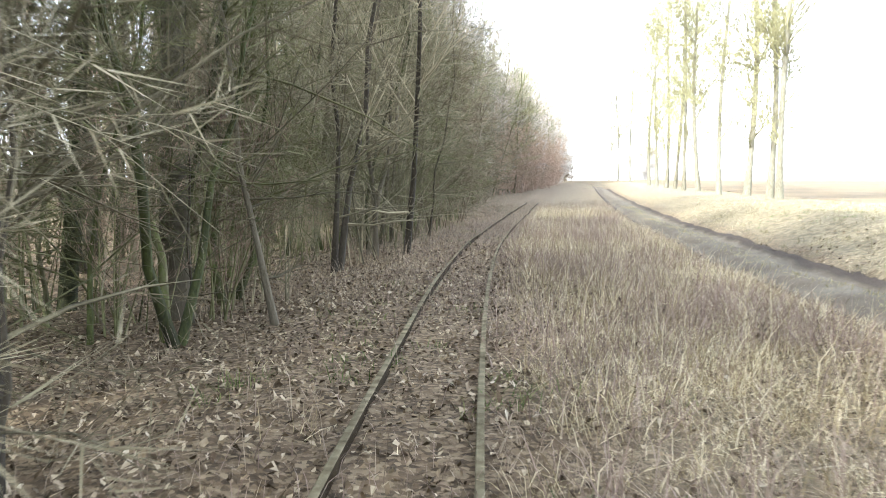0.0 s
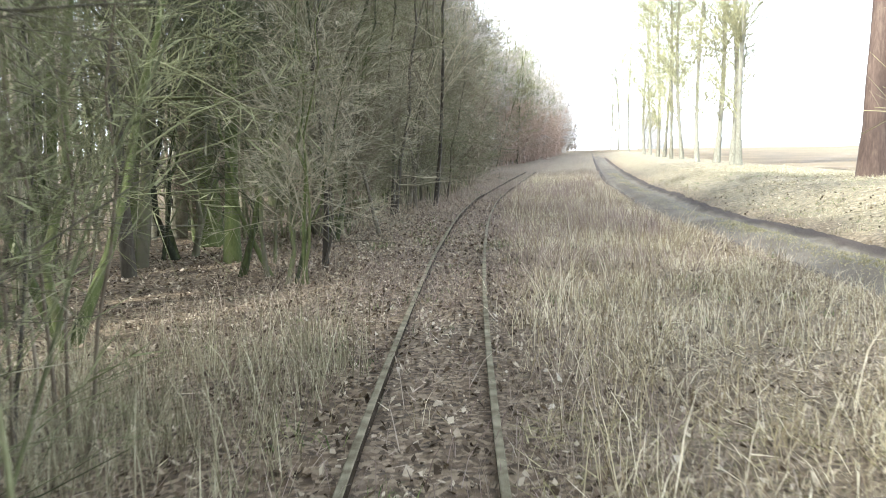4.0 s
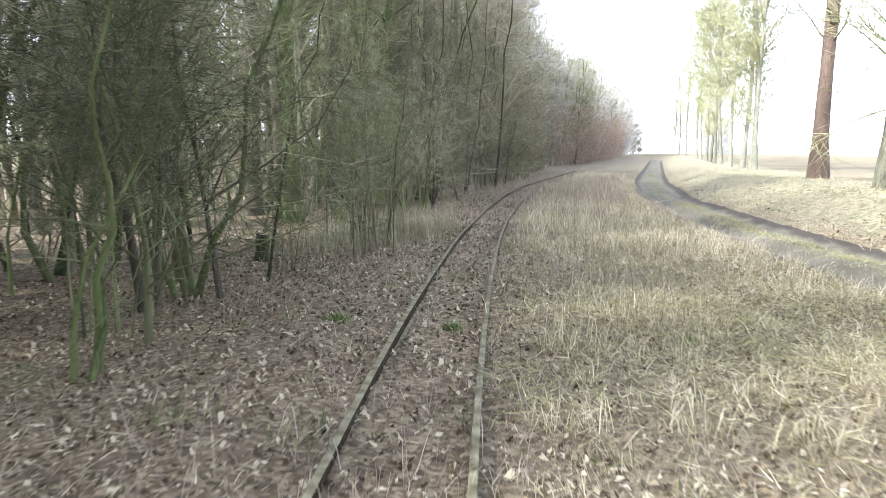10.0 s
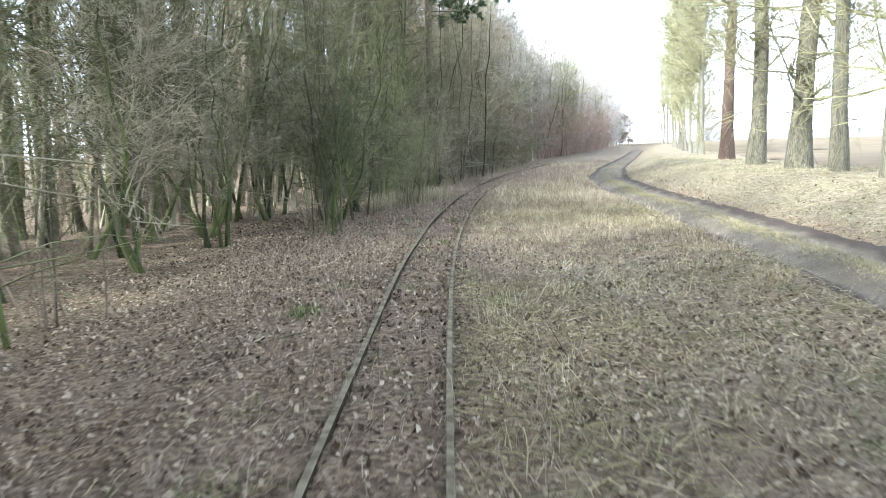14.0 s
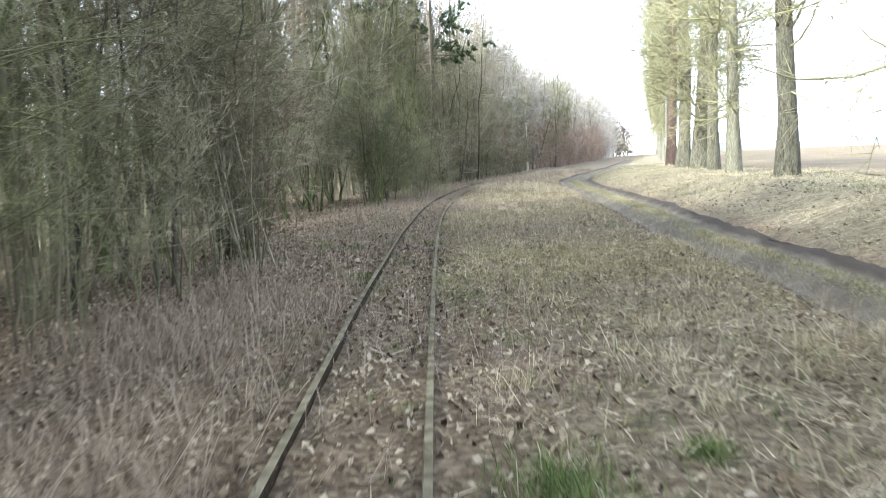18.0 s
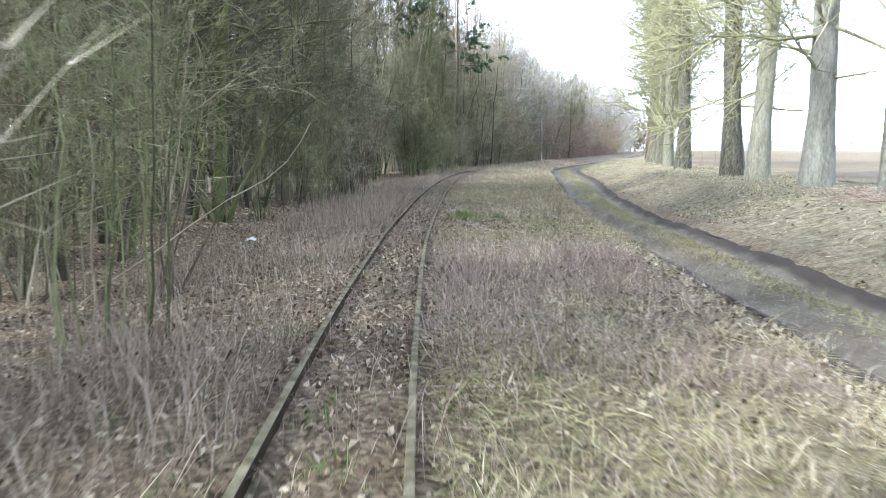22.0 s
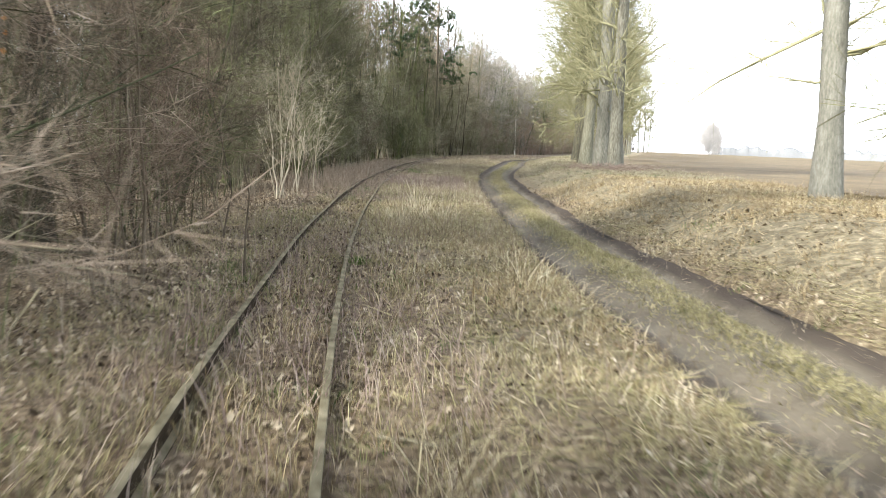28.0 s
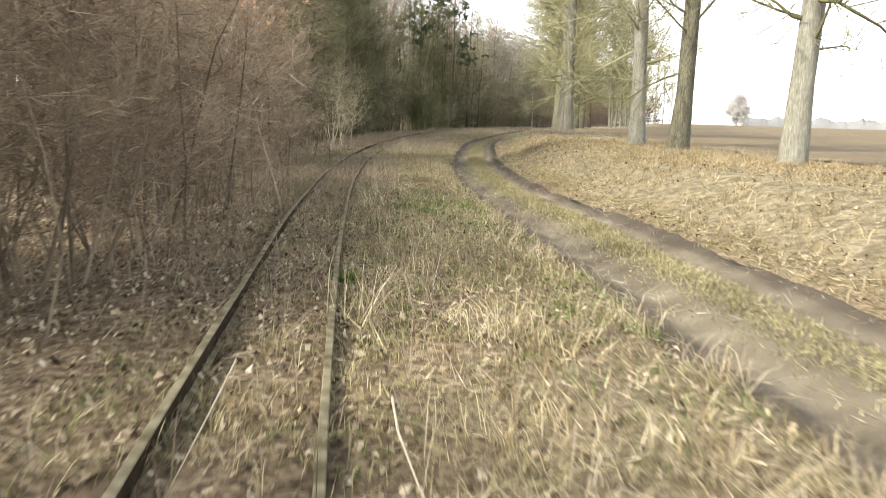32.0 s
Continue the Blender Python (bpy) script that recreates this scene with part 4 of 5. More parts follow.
def slivers(xs, ys, length, wid, rng, flat=0.35, top=0.06):
    """Thin fallen blades lying over one another."""
    n = len(xs)
    az, el = rng.uniform(0, 6.283, n), np.abs(rng.normal(0, flat, n))
    d = np.stack([np.cos(az) * np.cos(el), np.sin(az) * np.cos(el), np.sin(el)], -1) * (length * rng.uniform(0.5, 1.4, n))[:, None]
    w = np.stack([-np.sin(az), np.cos(az), rng.normal(0, 0.5, n)], -1) * (wid / 2 * rng.uniform(0.6, 1.5, n))[:, None]
    c = np.stack([xs, ys, ground_z(xs, ys) + rng.uniform(0.0, top, n)], -1)
    m = Mesh()
    m.add(np.stack([c - w, c + w, c + d], 1), tris=np.arange(n)[:, None] * 3 + np.arange(3))
    return m


def verge(x, y, u):
    return off_road(x, y, u) * clear_rail(x, y, u) * np.where(np.abs(u) < 0.7, 0.3, 1) * np.where(u < -1.0, 0.4, 1)


def zone(y, a, b):
    return sstep(a - 2, a + 2, y) * sstep(b + 2, b - 2, y)


g = np.random.default_rng(21)
# straw-coloured tussocks over the whole verge, thicker in some stretches
m = tussocks(15000, -108, 40, -2.6, 6, lambda x, y, u: verge(x, y, u) * (0.12 + 0.88 * sstep(0.4, 1.8, u + 0.5 * wave(x * 1.3, y * 1.3, 8.0))) * (0.08 + 0.92 * patch(x, y, 3.0, 0.8) ** 2), 22, 0.085, 0.2, 0.0052, 1.05, g, 0.8)
tagged(m.object("dry_grass", M_GRASS, smooth=False), "matted straw-coloured dry grass tussocks", "grass", kind="stuff")
x, y = scatter(240000, -106, 26, -3.0, 6.0, lambda x, y, u: off_road(x, y, u) * clear_rail(x, y, u) * (0.06 + 0.89 * sstep(0.3, 1.9, u + 0.5 * wave(x * 1.3, y * 1.3, 8.0))) * (0.1 + 0.9 * patch(x, y, 6.0, 0.7) ** 2), g)
tagged(slivers(x, y, 0.15, 0.0065, g).object("dry_grass", M_GRASS, smooth=False), "flattened bleached grass between track and road", "grass", kind="stuff")
for y0, y1, n, mat, label in ((-108, -58, 60000, M_GOLD, "flattened golden grass on the bank"), (-58, 40, 70000, M_STRAW, "flattened bleached grass on the bank")):
    x, y = scatter(n, y0, y1, 1.2, 9.0, lambda x, y, u: (x < row_x(y) + 3.0) * (u > 1.3 * road_w(y)) * (0.35 + 0.65 * patch(x, y, 5.0, 1.5)), g, road_x)
    tagged(slivers(x, y, 0.15, 0.008, g).object("bank_grass", mat, smooth=False), label, "grass", kind="stuff")
x, y = scatter(130000, -106, 26, -4.0, 5.5, lambda x, y, u: clear_rail(x, y, u) * (0.25 + 0.5 * patch(x, y, 6.0, 0.7)), g)
tagged(slivers(x, y, 0.16, 0.007, g).object("dead_stalks", M_STALK, smooth=False), "broken grey-brown stalks lying in the leaf litter", "weeds", kind="stuff")
x, y = scatter(60000, -20, 6, 0.5, 5.5, lambda x, y, u: off_road(x, y, u) * (0.3 + 0.7 * patch(x, y, 91.0, 0.8)), g)
tagged(blades(len(x), x, y, 0.16, 0.005, 0.7, g, bend=0.9).object("dead_stalks", M_STALK, smooth=False), "short grey-brown stubble beside the rails", "weeds", kind="stuff")
# tall straw at the far end
m = tussocks(1100, -8, 45, 0.8, 4.4, lambda x, y, u: verge(x, y, u) * (0.3 + 0.7 * patch(x, y, 7.0, 1.0)), 16, 0.12, 0.45, 0.006, 0.35, g, 0.5)
tagged(m.object("tall_grass", M_GRASS, smooth=False), "tall bleached dry grass beside the rails", "grass", kind="stuff")
m = tussocks(600, -7, -1.5, -3.4, -0.8, lambda x, y, u: verge(x, y, u) * patch(x, y, 7.0, 0.8) * 2, 12, 0.12, 0.5, 0.006, 0.3, g, 0.3)
tagged(m.object("tall_grass", M_STRAW, smooth=False), "tall dry grass in front of the thicket", "grass", kind="stuff")
# weed stalks
x, y = scatter(34000, -100, 36, -1.5, 1.5, lambda x, y, u: 0.12 + 0.88 * patch(x, y, 83.0, 1.0) ** 1.5, g)
tagged(blades(len(x), x, y, 0.27, 0.0055, 0.5, g, bend=0.7).object("dead_stalks", M_REDSTALK, smooth=False), "low reddish-brown weeds growing over the track", "weeds", kind="stuff")
x, y = scatter(100000, -108, 60, -3.4, 5.5, lambda x, y, u: off_road(x, y, u) * clear_rail(x, y, u) * patch(x, y, 9.0, 1.3) * np.where(np.abs(u) < 0.7, 0.5, 1), g)
tagged(blades(len(x), x, y, 0.42, 0.006, 0.45, g, bend=0.6).object("dead_stalks", M_STALK, smooth=False), "thin upright brown dead weed stalks", "weeds", kind="stuff")
x, y = scatter(24000, -66, -36, -3.4, -0.55, lambda x, y, u: patch(x, y, 9.0, 0.8) ** 1.5 * (0.4 + 0.6 * sstep(-3.2, -1.2, u)), g)
tagged(blades(len(x), x, y, 0.55, 0.007, 0.5, g, bend=0.7).object("dead_stalks", M_STALK, smooth=False), "dense grey-brown dead weed stalks beside the rail", "weeds", kind="stuff")
x, y = scatter(12000, -61, -53, 0.55, 3.4, lambda x, y, u: off_road(x, y, u) * (0.2 + 0.8 * patch(x, y, 4.0, 0.9)), g)
tagged(blades(len(x), x, y, 0.38, 0.006, 0.6, g, bend=0.7).object("red_stalks", M_REDSTALK, smooth=False), "reddish-purple dead weed stalks beside the track", "weeds", kind="stuff")
x, y = scatter(3000, -90, -78, -0.9, 1.4, lambda x, y, u: patch(x, y, 4.0, 0.7), g)
tagged(blades(len(x), x, y, 0.3, 0.006, 0.35, g, bend=0.3).object("red_stalks", M_REDSTALK, smooth=False), "reddish weed stalks between the rails", "weeds", kind="stuff")
# the bank beyond the road
for y0, y1, n, mat, label in ((-110, -58, 4300, M_GOLD, "golden dry grass tussocks on the bank"), (-58, 45, 2700, M_STRAW, "bleached dry grass on the bank")):
    m = tussocks(n, y0, y1, 1.25, 9.5, lambda x, y, u: (x < row_x(y) + 3.2) * (0.35 + 0.65 * patch(x, y, 5.0, 1.5)), 18, 0.1, 0.2, 0.009, 0.85, g, 0.6, road_x)
    tagged(m.object("bank_grass", mat, smooth=False), label, "grass", kind="stuff")
m = tussocks(2600, -92, 30, 1.6, 6.5, lambda x, y, u: patch(x, y, 51.0, 1.6) ** 2.5, 20, 0.12, 0.08, 0.008, 0.7, g, 0.6, road_x)
tagged(m.object("green_grass", M_GREEN, smooth=False), "short dull green grass on the bank", "grass", kind="stuff")
# dense straw of the first stretch, standing and fallen
x, y = scatter(125000, -15, 34, 0.4, 6.0, lambda x, y, u: off_road(x, y, u) * sstep(0.4, 2.0, u + 0.6 * wave(x * 1.3, y * 1.3, 8.0)) * (0.04 + 0.96 * patch(x, y, 19.0, 0.7) ** 2), g)
tagged(blades(len(x), x, y, 0.3, 0.0058, 0.95, g, bend=1.0).object("straw", M_GRASS, smooth=False), "dense pale brown straw standing and fallen", "grass", kind="stuff")
x, y = scatter(34000, 3, 34, 0.4, 4.2, lambda x, y, u: off_road(x, y, u) * sstep(0.4, 2.0, u + 0.6 * wave(x * 1.3, y * 1.3, 9.0)) * patch(x, y, 23.0, 0.8) ** 1.5, g)
tagged(blades(len(x), x, y, 0.5, 0.007, 0.5, g, bend=0.6).object("red_stalks", M_REDSTALK, smooth=False), "tall reddish-brown dead stalks beside the rails", "weeds", kind="stuff")
m = tussocks(2000, -88, -69, 0.5, 5.5, lambda x, y, u: verge(x, y, u) * patch(x, y, 27.0, 0.8), 30, 0.1, 0.17, 0.006, 0.9, g, 0.9)
tagged(m.object("dry_grass", M_GOLD, smooth=False), "golden-brown dry grass tussocks", "grass", kind="stuff")
# mounds of long bleached grass
m = tussocks(900, -106, 12, 0.7, 5.5, lambda x, y, u: off_road(x, y, u) * (0.1 + 0.9 * patch(x, y, 61.0, 1.1) ** 2), 80, 0.1, 0.3, 0.005, 0.8, g, 1.4)
tagged(m.object("dry_grass", M_GRASS, smooth=False), "drooping mounds of long bleached grass", "grass", kind="stuff")
m = tussocks(520, -100, 8, -1.6, 1.0, lambda x, y, u: (0.1 + 0.9 * patch(x, y, 67.0, 0.9) ** 2), 26, 0.1, 0.17, 0.006, 0.7, g, 0.9)
tagged(m.object("green_grass", M_GREEN, smooth=False), "small green tufts along the rails", "grass", kind="stuff")
# long yellow-green strands swept flat
x, y = scatter(240000, -106, -4, 0.5, 6.0, lambda x, y, u: off_road(x, y, u) * patch(x, y, 15.0, 1.4) ** 2, g)
tagged(slivers(x, y, 0.26, 0.0075, g, 0.22, 0.08).object("lying_grass", M_MIDGRASS, smooth=False), "long yellow-green strands of grass swept flat", "grass", kind="stuff")
m = tussocks(4100, -107, -68, -0.35, 5.0, lambda x, y, u: verge(x, y, u) * (0.25 + 0.75 * patch(x, y, 17.0, 1.0)), 22, 0.08, 0.1, 0.007, 0.7, g)
tagged(m.object("short_grass", M_MIDGRASS, smooth=False), "short yellow-green grass between track and road", "grass", kind="stuff")
m = tussocks(1500, -92, -72, -4.2, -0.5, lambda x, y, u: 0.15 + 0.85 * patch(x, y, 31.0, 1.0), 24, 0.09, 0.14, 0.006, 0.8, g, 0.7)
tagged(m.object("short_grass", M_MIDGRASS, smooth=False), "yellow-green tussocks between the rail and the shrubs", "grass", kind="stuff")
m = tussocks(900, -102, -88, 0.3, 3.4, lambda x, y, u: verge(x, y, u) * patch(x, y, 35.0, 0.6) ** 1.5, 30, 0.1, 0.1, 0.007, 0.6, g)
tagged(m.object("green_grass", M_GREEN, smooth=False), "patches of fresh green grass beside the rail", "grass", kind="stuff")
m = tussocks(2600, -107, -68, -1.0, 1.0, lambda x, y, u: 0.15 + 0.85 * patch(x, y, 37.0, 0.7), 20, 0.08, 0.13, 0.006, 0.8, g, 0.8)
tagged(m.object("short_grass", M_MIDGRASS, smooth=False), "yellow-green grass growing between the rails", "grass", kind="stuff")
m = tussocks(2800, -107, -70, -0.6, 5.2, lambda x, y, u: off_road(x, y, u) * patch(x, y, 43.0, 0.7) ** 1.5, 24, 0.09, 0.17, 0.006, 0.9, g, 0.9)
tagged(m.object("dry_grass", M_GOLD, smooth=False), "golden dry grass tussocks across the track", "grass", kind="stuff")
# fresh green low growth in patches
for y0, y1, n, seed in ((-107, -62, 1700, 47.0), (-52, -24, 1000, 53.0)):
    m = tussocks(n, y0, y1, -1.2, 5.0, lambda x, y, u: off_road(x, y, u) * patch(x, y, seed, 0.9) ** 2.5, 24, 0.11, 0.11, 0.0065, 0.8, g, 0.8)
    tagged(m.object("green_grass", M_GREEN, smooth=False), "low fresh green growth in patches beside the rails", "grass", kind="stuff")
# short green and yellowish grass
m = tussocks(5200, -108, 30, -2.5, 5.5, lambda x, y, u: verge(x, y, u) * patch(x, y, 12.0, 1.2) ** 2 * (0.4 + 0.6 * zone(y, -106, -84) + 0.6 * zone(y, -60, -26)), 22, 0.07, 0.1, 0.006, 0.6, g)
tagged(m.object("green_grass", M_GREEN, smooth=False), "short green grass showing through", "grass", kind="stuff")
xs = np.concatenate([g.uniform(-112, 60, 20000), g.uniform(-62, 12, 45000), g.uniform(-112, -60, 75000)])
us = g.normal(0, 0.25, 140000) * road_w(xs)
keep = g.uniform(size=140000) < np.where(xs < -60, 0.7, 0.25) + np.where(xs < -60, 0.3, 0.75) * patch(us * 4, xs, 2.0, 1.0)
xs, us = xs[keep], us[keep]
tagged(slivers(road_x(xs) + us, xs, 0.07, 0.01, g, 0.8, 0.02).object("road_grass", M_MIDGRASS, smooth=False), "yellow-green grass strip between the ruts", "grass", kind="stuff")


def leaves(n, xs, ys, size, rng, tilt=0.5):
    """Curled fallen leaves lying on the ground."""
    z = ground_z(xs, ys) + rng.uniform(0.002, 0.03, n)
    az = rng.uniform(0, 6.283, n)
    s = size * rng.uniform(0.45, 1.35, n)
    a = np.stack([np.cos(az), np.sin(az), rng.normal(0, tilt, n)], -1) * s[:, None]
    b = np.stack([-np.sin(az), np.cos(az), rng.normal(0, tilt, n)], -1) * (s * rng.uniform(0.5, 0.9, n))[:, None]
    c = np.stack([xs, ys, z], -1)
    lift = np.stack([np.zeros(n), np.zeros(n), s * rng.uniform(-0.1, 0.35, n)], -1)
    V = np.stack([c - a * 0.6, c - a * 0.1 + b * 0.5 + lift, c + a * 0.6, c - a * 0.1 - b * 0.5 + lift], 1)
    i = np.arange(n)[:, None] * 4
    m = Mesh()
    m.add(V, tris=np.concatenate([i + np.array([0, 2, 1]), i + np.array([0, 3, 2])]))
    return m


x, y = scatter(340000, -106, 22, -6, 6.2, lambda x, y, u: off_road(x, y, u) * ((np.abs(np.abs(u) - 0.4) > 0.045) | (patch(x, y, 41.0, 0.8) > 0.75)) * np.where(u > 0.8, (0.35 + 0.65 * patch(x, y, 2.0, 1.2)) * np.where(y > -13, 0.8, 1) * np.where(y < -66, 0.6, 1), 0.8) * np.exp(-np.maximum(0, -u - 3) / 5), g)
tagged(leaves(len(x), x, y, 0.046, g, 0.55).object("fallen_leaves", M_LEAF, smooth=False), "brown and pale curled fallen leaves", "leaves", kind="stuff")
x, y = scatter(42000, -106, 14, -3.0, 6.0, lambda x, y, u: off_road(x, y, u) * patch(x, y, 71.0, 0.7) ** 3, g)
tagged(leaves(len(x), x, y, 0.052, g, 0.6).object("fallen_leaves", M_PALELEAF, smooth=False), "drifts of pale curled fallen leaves", "leaves", kind="stuff")
x, y = scatter(26000, -106, 24, 1.2, 9, lambda x, y, u: (x < row_x(y) + 2) * patch(x, y, 2.0, 1.2), g, road_x)
tagged(leaves(len(x), x, y, 0.06, g).object("fallen_leaves", M_LEAF, smooth=False), "fallen leaves among the grass of the bank", "leaves", kind="stuff")


# ---- single things ----
def tuft(x, y, r, h, n, mat, label, name="grass_tuft", seed=1):
    rng = np.random.default_rng(seed)
    a, d = rng.uniform(0, 6.28, n), np.abs(rng.normal(0, r * 0.5, n))
    m = blades(n, x + np.cos(a) * d, y + np.sin(a) * d, h, 0.007, 0.6, rng, 0.5)
    tagged(m.object(name, mat, smooth=False), label, "grass", kind="stuff")


for n, (x, y, r, h) in enumerate(((2.46, -47.1, 0.55, 0.3), (2.34, -46.5, 0.4, 0.22), (3.17, -45.9, 0.2, 0.14), (9.86, -99.1, 0.13, 0.16), (2.18, -13.7, 0.14, 0.1), (-1.28, -13.2, 0.16, 0.1), (-0.08, -13.3, 0.14, 0.09), (-0.04, -18.6, 0.2, 0.1), (1.01, -25.5, 0.28, 0.12), (-1.26, -26.1, 0.28, 0.12), (0.13, -38.3, 0.25, 0.1), (3.96, -37.7, 0.3, 0.1), (-0.70, -34.2, 0.25, 0.14), (0.72, -33.6, 0.25, 0.1), (-1.55, -33.0, 0.2, 0.14), (8.42, -91.2, 0.4, 0.16), (9.15, -91.8, 0.45, 0.12), (5.81, -79.5, 0.2, 0.12))):
    tuft(x, y, r, h, 420, M_GREEN, "fresh green tuft among dead leaves", seed=n)
for n, (x, y, r, h) in enumerate(((9.2, -91.3, 0.5, 0.12), (9.75, -91.6, 0.6, 0.13), (10.2, -92.0, 0.5, 0.1), (9.3, -92.6, 0.55, 0.12), (9.75, -93.1, 0.45, 0.1), (10.3, -90.6, 0.4, 0.1))):
    tuft(x, y, r, h, 1300, M_GREEN, "spreading patch of fresh green grass beside the rail", "green_patch", 120 + n)
for n, (x, y, h) in enumerate(((5.67, -71.8, 0.95), (5.96, -73.2, 0.9), (6.31, -72.4, 0.8), (5.62, -74.2, 0.8), (7.90, -80.6, 0.6), (7.56, -86.6, 0.5), (10.29, -100.5, 0.6))):
    tuft(x, y, 0.3, h, 70, M_GRASS, "tall pale seed-headed dry grass", "seed_grass", 40 + n)


def rod(name, pts, r, mat, label, cat):
    P = np.array(pts, float)[None]
    m = Mesh()
    m.tubes(P, np.linspace(r, r * 0.45, P.shape[1])[None], 6)
    tagged(m.object(name, mat), label, cat, "fallen sticks")


for n in range(46):
    yy = g.uniform(-104, 12)
    uu = g.uniform(-3, 3.2)
    xx = float(track_x(yy)) + uu
    if abs(xx - float(road_x(yy))) < 1.4:
        continue
    a, l = g.uniform(0, 6.28), g.uniform(0.3, 1.1)
    pts = []
    for k in range(5):
        px, py = xx + math.cos(a) * l * (k / 4 - 0.5), yy + math.sin(a) * l * (k / 4 - 0.5)
        a += g.normal(0, 0.15)
        pts.append((px, py, float(ground_z(px, py)) + 0.02 + 0.1 * abs(g.normal()) * (k == 4)))
    rod("stick", pts, g.uniform(0.005, 0.013), (M_PALETWIG, M_TWIG)[n % 2], "thin broken stick lying among the leaves", "stick")

# a few larger pale branches on the ground
for pts in ([(0.62, -21.24, 0.04), (0.74, -22.06, -0.03), (0.85, -22.94, -0.05), (1.03, -23.56, -0.06)], [(1.35, -22.04, 0.02), (1.01, -22.65, -0.03), (0.85, -22.94, -0.05)], [(10.95, -102.65, 0.02), (11.05, -103.02, -0.02), (11.23, -103.54, -0.04), (11.42, -104.02, -0.06)], [(9.98, -102.29, 0.04), (10.10, -102.95, -0.02), (10.26, -103.74, -0.05)]):
    rod("branch", pts, 0.008, M_PALETWIG, "pale bare broken branch lying in the grass", "branch")


# a long pale shoot arching out of the thicket
rod("arching_branch", [(-1.1, -58.1, -0.3), (-0.75, -58.05, 0.0), (-0.16, -58.0, 0.38), (0.25, -58.0, 0.68), (0.67, -58.0, 0.96), (1.11, -58.0, 1.19), (1.34, -58.0, 1.38), (1.5, -58.0, 1.6), (1.6, -58.0, 1.79)], 0.009, M_PALETWIG, "long pale bare shoot arching out of the thicket", "branch")


def broken_sapling(x, y):
    """A thin leaning stem with a snapped top of two prongs and a tuft of moss at its foot."""
    root = new("broken_sapling")
    z = float(ground_z(x, y)) - 0.05
    for name, pts, r in (("stem", [(x, y, z), (x + 0.01, y, z + 0.5), (x + 0.05, y, z + 1.0)], 0.014), ("twig", [(x + 0.05, y, z + 0.98), (x + 0.0, y + 0.02, z + 1.16), (x - 0.03, y, z + 1.34)], 0.009), ("twig", [(x + 0.05, y, z + 0.98), (x + 0.12, y - 0.02, z + 1.1), (x + 0.21, y, z + 1.2)], 0.01)):
        m = Mesh()
        m.tubes(np.array(pts)[None], np.linspace(r, r * 0.6, len(pts))[None], 6)
        m.object(name, M_TANTWIG, root)
    tagged(root, "thin broken sapling with a forked pale top", "sapling")


broken_sapling(4.9, -81.2)
tuft(4.9, -81.2, 0.12, 0.12, 90, M_GREEN, "small green tuft at the foot of a sapling", seed=91)


def stump(x, y, r, h, mat, label):
    root = new("stump")
    m = Mesh()
    P = np.array([[(x, y, float(ground_z(x, y)) - 0.1), (x, y, float(ground_z(x, y)) + h * 0.3), (x + 0.02, y, float(ground_z(x, y)) + h)]])
    bump_tube(m, P, np.array([[r * 1.5, r * 1.05, r]]), 11, np.random.default_rng(int(h * 100)), 0.09)
    m.object("bark", mat, root)
    top = Mesh()
    ang = np.arange(11) * 2 * np.pi / 11
    z = float(ground_z(x, y)) + h - 0.02
    top.add(np.vstack([np.stack([x + 0.02 + r * np.cos(ang), y + r * np.sin(ang), np.full(11, z)], -1), [(x + 0.02, y, z + 0.03)]]), tris=[(i, (i + 1) % 11, 11) for i in range(11)])
    top.object("cut_face", M_WOOD, root, label="weathered sawn top")
    tagged(root, label, "stump")


stump(-3.60, -7.63, 0.12, 0.45, M_MOSSBARK, "mossy rotten stump in the leaf litter")
stump(17.35, -78.1, 0.3, 0.2, M_WOOD, "low sawn stump of a felled roadside tree")
tuft(17.2, -78.3, 0.8, 0.4, 420, M_STRAW, "dry shoots round the stump", "stump_shoots", 77)

# a faded scrap of plastic and a pile of cut brush
m = Mesh()
q = np.random.default_rng(3)
pts = np.array([(-0.14, -0.1, 0), (0.02, -0.13, 0.05), (0.15, -0.06, 0.01), (0.12, 0.08, 0.07), (-0.02, 0.12, 0.02), (-0.15, 0.06, 0.06), (0, 0, 0.11)])
pts = pts * 0.7 + (-1.29, -51.20, float(ground_z(-1.29, -51.20)) + 0.03)
m.add(pts, tris=[(i, (i + 1) % 6, 6) for i in range(6)])
tagged(m.object("plastic_scrap", M_LITTER, smooth=False), "crumpled faded white plastic scrap in the weeds", "litter")
m = Mesh()
n = 420
a, c = q.uniform(0, 6.28, n), q.normal(0, 1, (n, 2)) * (1.3, 0.55)
b0 = np.stack([12.2 + c[:, 0], -48.6 + c[:, 1], np.zeros(n)], -1)
b0[:, 2] = ground_z(b0[:, 0], b0[:, 1]) + q.uniform(0, 0.22, n)
P = np.stack([b0, b0 + np.stack([np.cos(a) * 0.3, np.sin(a) * 0.3, q.uniform(0, 0.15, n)], -1), b0 + np.stack([np.cos(a) * 0.6, np.sin(a) * 0.55, q.uniform(0, 0.3, n)], -1)], 1)
m.tubes(P, q.uniform(0.004, 0.011, n)[:, None] * np.array([1, 0.8, 0.5]), 3)
tagged(m.object("brush_pile", M_REDSTALK), "low heap of reddish cut brushwood on the bank", "brushwood", kind="stuff")


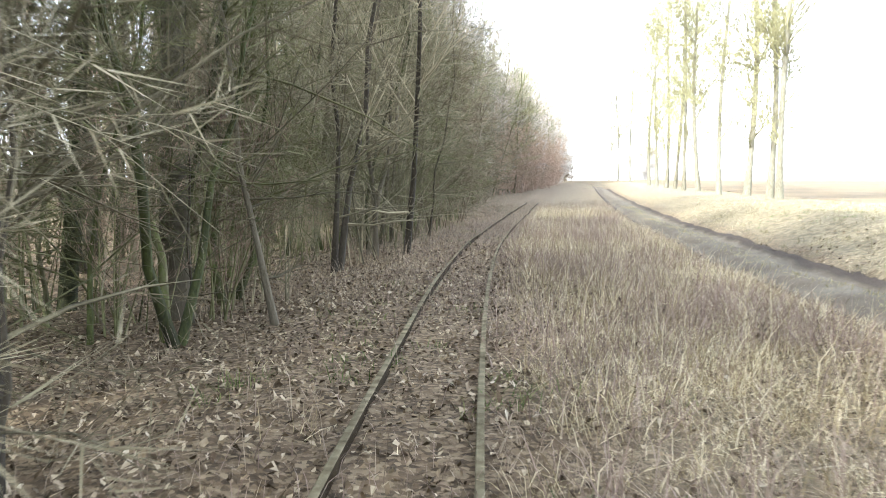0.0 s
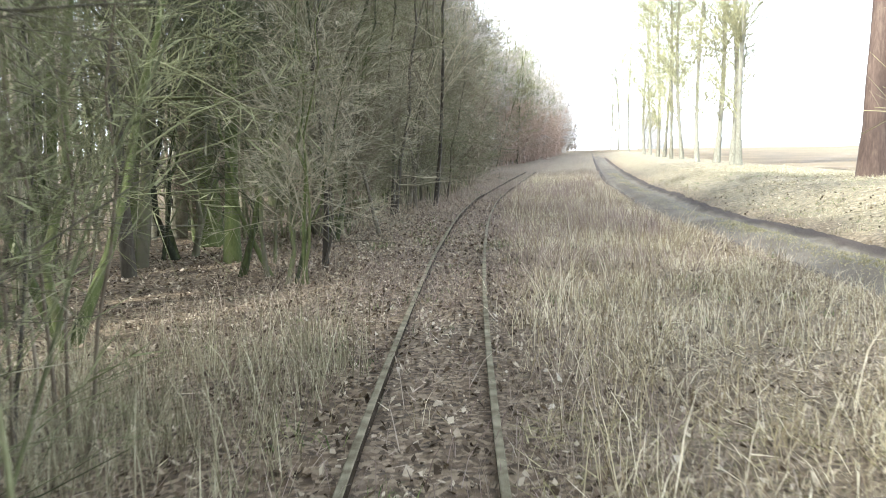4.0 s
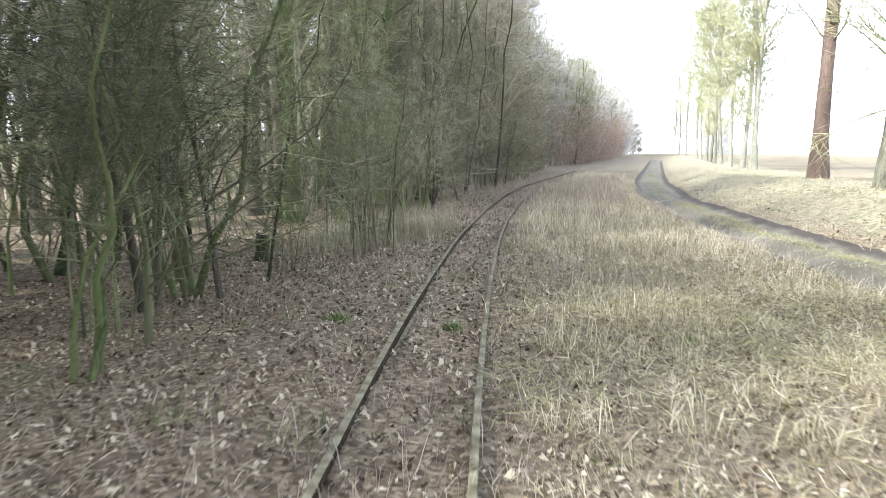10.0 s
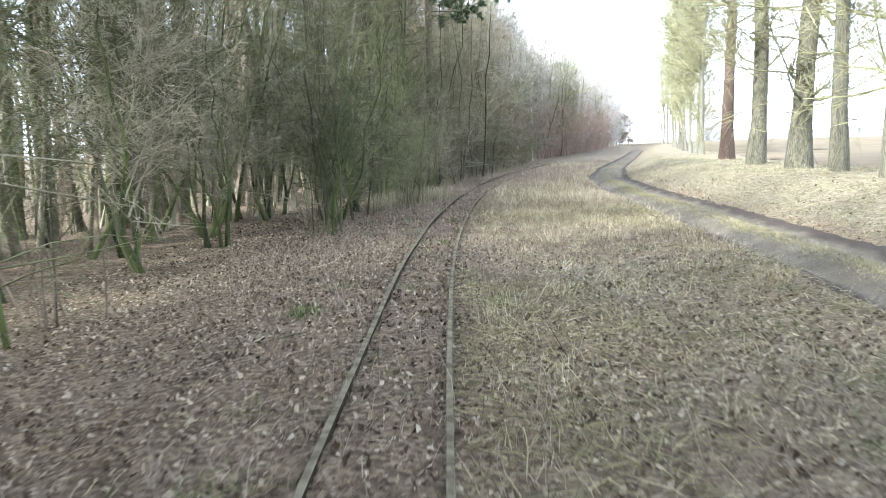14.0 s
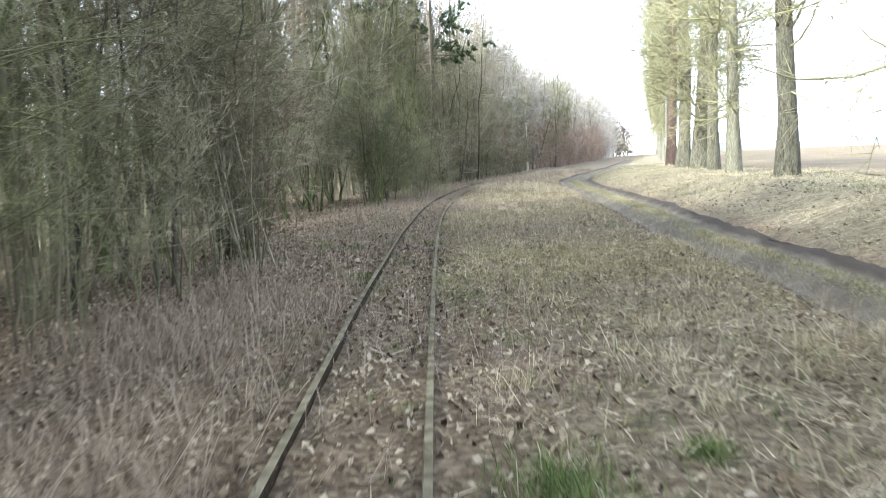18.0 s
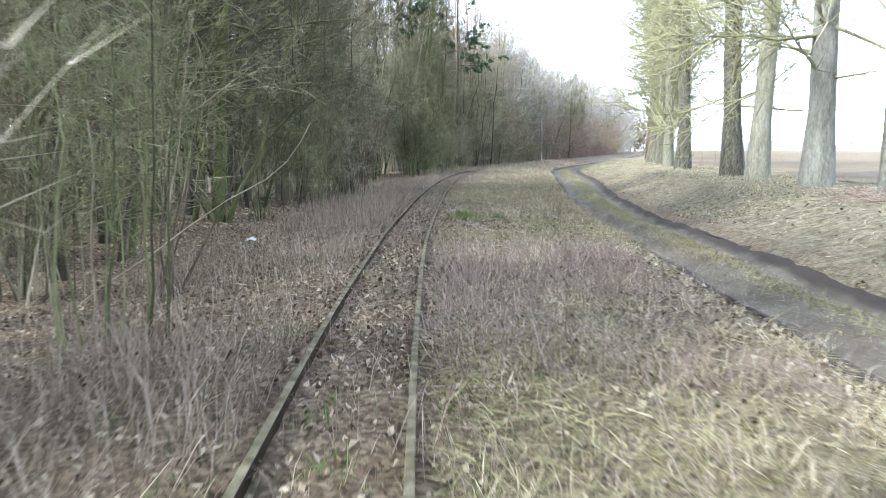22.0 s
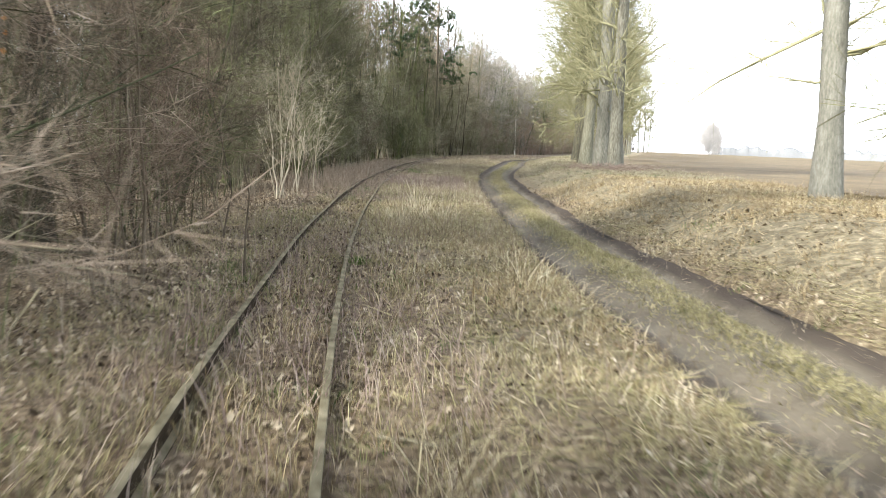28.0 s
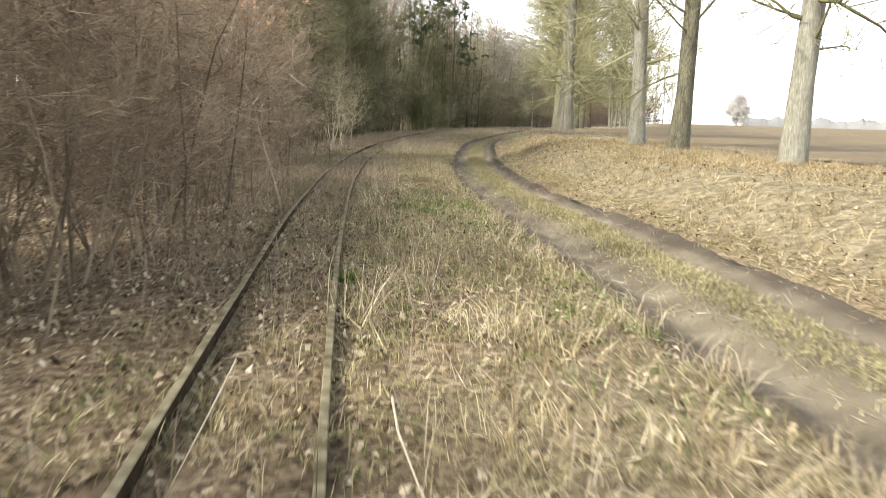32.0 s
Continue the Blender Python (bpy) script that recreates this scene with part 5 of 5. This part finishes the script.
# ---- distance ----
def far_clump(x, y, w, h, n, seed, label):
    """A distant tree with haze in its base colour: many small slips about a few boughs."""
    rng = np.random.default_rng(seed)
    root = new("distant_tree")
    z0 = float(ground_z(x, y))
    P = np.array([[(x, y, z0), (x, y, z0 + h * 0.4), (x, y, z0 + h * 0.85)]])
    t = Mesh()
    t.tubes(P, np.array([[h * 0.03, h * 0.02, h * 0.006]]), 6)
    t.object("trunk", M_FARHAZE, root)
    hub = rng.uniform(-1, 1, (40, 3))
    hub[:, 2] = rng.uniform(0.12, 0.86, 40)
    hub[:, :2] *= (np.sin(np.clip(hub[:, 2] * 1.05 + 0.12, 0, 1) * np.pi) ** 0.6)[:, None] * 0.36
    pick = rng.integers(0, 40, n)
    c = (hub[pick] + rng.normal(0, 1, (n, 3)) * (0.07, 0.07, 0.055)) * (w, w, h)
    c = np.maximum(c, (-w, -w, 0.02 * h)) + (x, y, z0)
    d = rng.normal(size=(n, 3)) * (h * 0.05)
    m = Mesh()
    ribbons(m, np.stack([c, c + d], 1), np.full(n, h * 0.007), rng)
    m.object("crown", M_FARHAZE, root)
    tagged(root, label, "tree", "distant trees")


far_clump(137.3, 520, 21, 25, 12000, 5, "hazy rounded tree far beyond the row")
# woods on the horizon: a low strip, its haze put into the colour
q = np.random.default_rng(9)
m = Mesh()
ang = np.linspace(0.2, 1.6, 2400)
hh = 5.0 + 2.0 * patch(ang * 60, ang * 9, 2.0, 1.0) + 1.5 * patch(ang * 420, ang * 5, 5.0, 1.0) + q.uniform(0, 1.2, 2400)
for c in q.uniform(0.2, 1.6, 420):
    w = q.uniform(0.003, 0.007)
    hh = np.maximum(hh, q.uniform(6, 12) * (1 - 0.35 * np.clip(((ang - c) / w) ** 2, 0, 1)) * (np.abs(ang - c) < w) * q.uniform(0.88, 1.0, 2400))
rows = []
for back, lift in ((0.0, -2.0), (0.0, 0.75), (6.0, 1.0), (16.0, -2.0)):
    dist = 760 + 120 * np.sin(ang * 5) + back
    x, y = 25 + np.sin(ang) * dist, -60 + np.cos(ang) * dist
    rows.append(np.stack([x, y, ground_z(x, y) + (hh * lift if lift > 0 else lift)], -1))
i = np.arange(4 * 2400).reshape(4, 2400)
m.add(np.stack(rows), np.stack([i[:-1, :-1], i[:-1, 1:], i[1:, 1:], i[1:, :-1]], -1))
tagged(m.object("far_treeline", M_FARWOOD), "pale hazy line of woods on the horizon", "woods", kind="stuff")
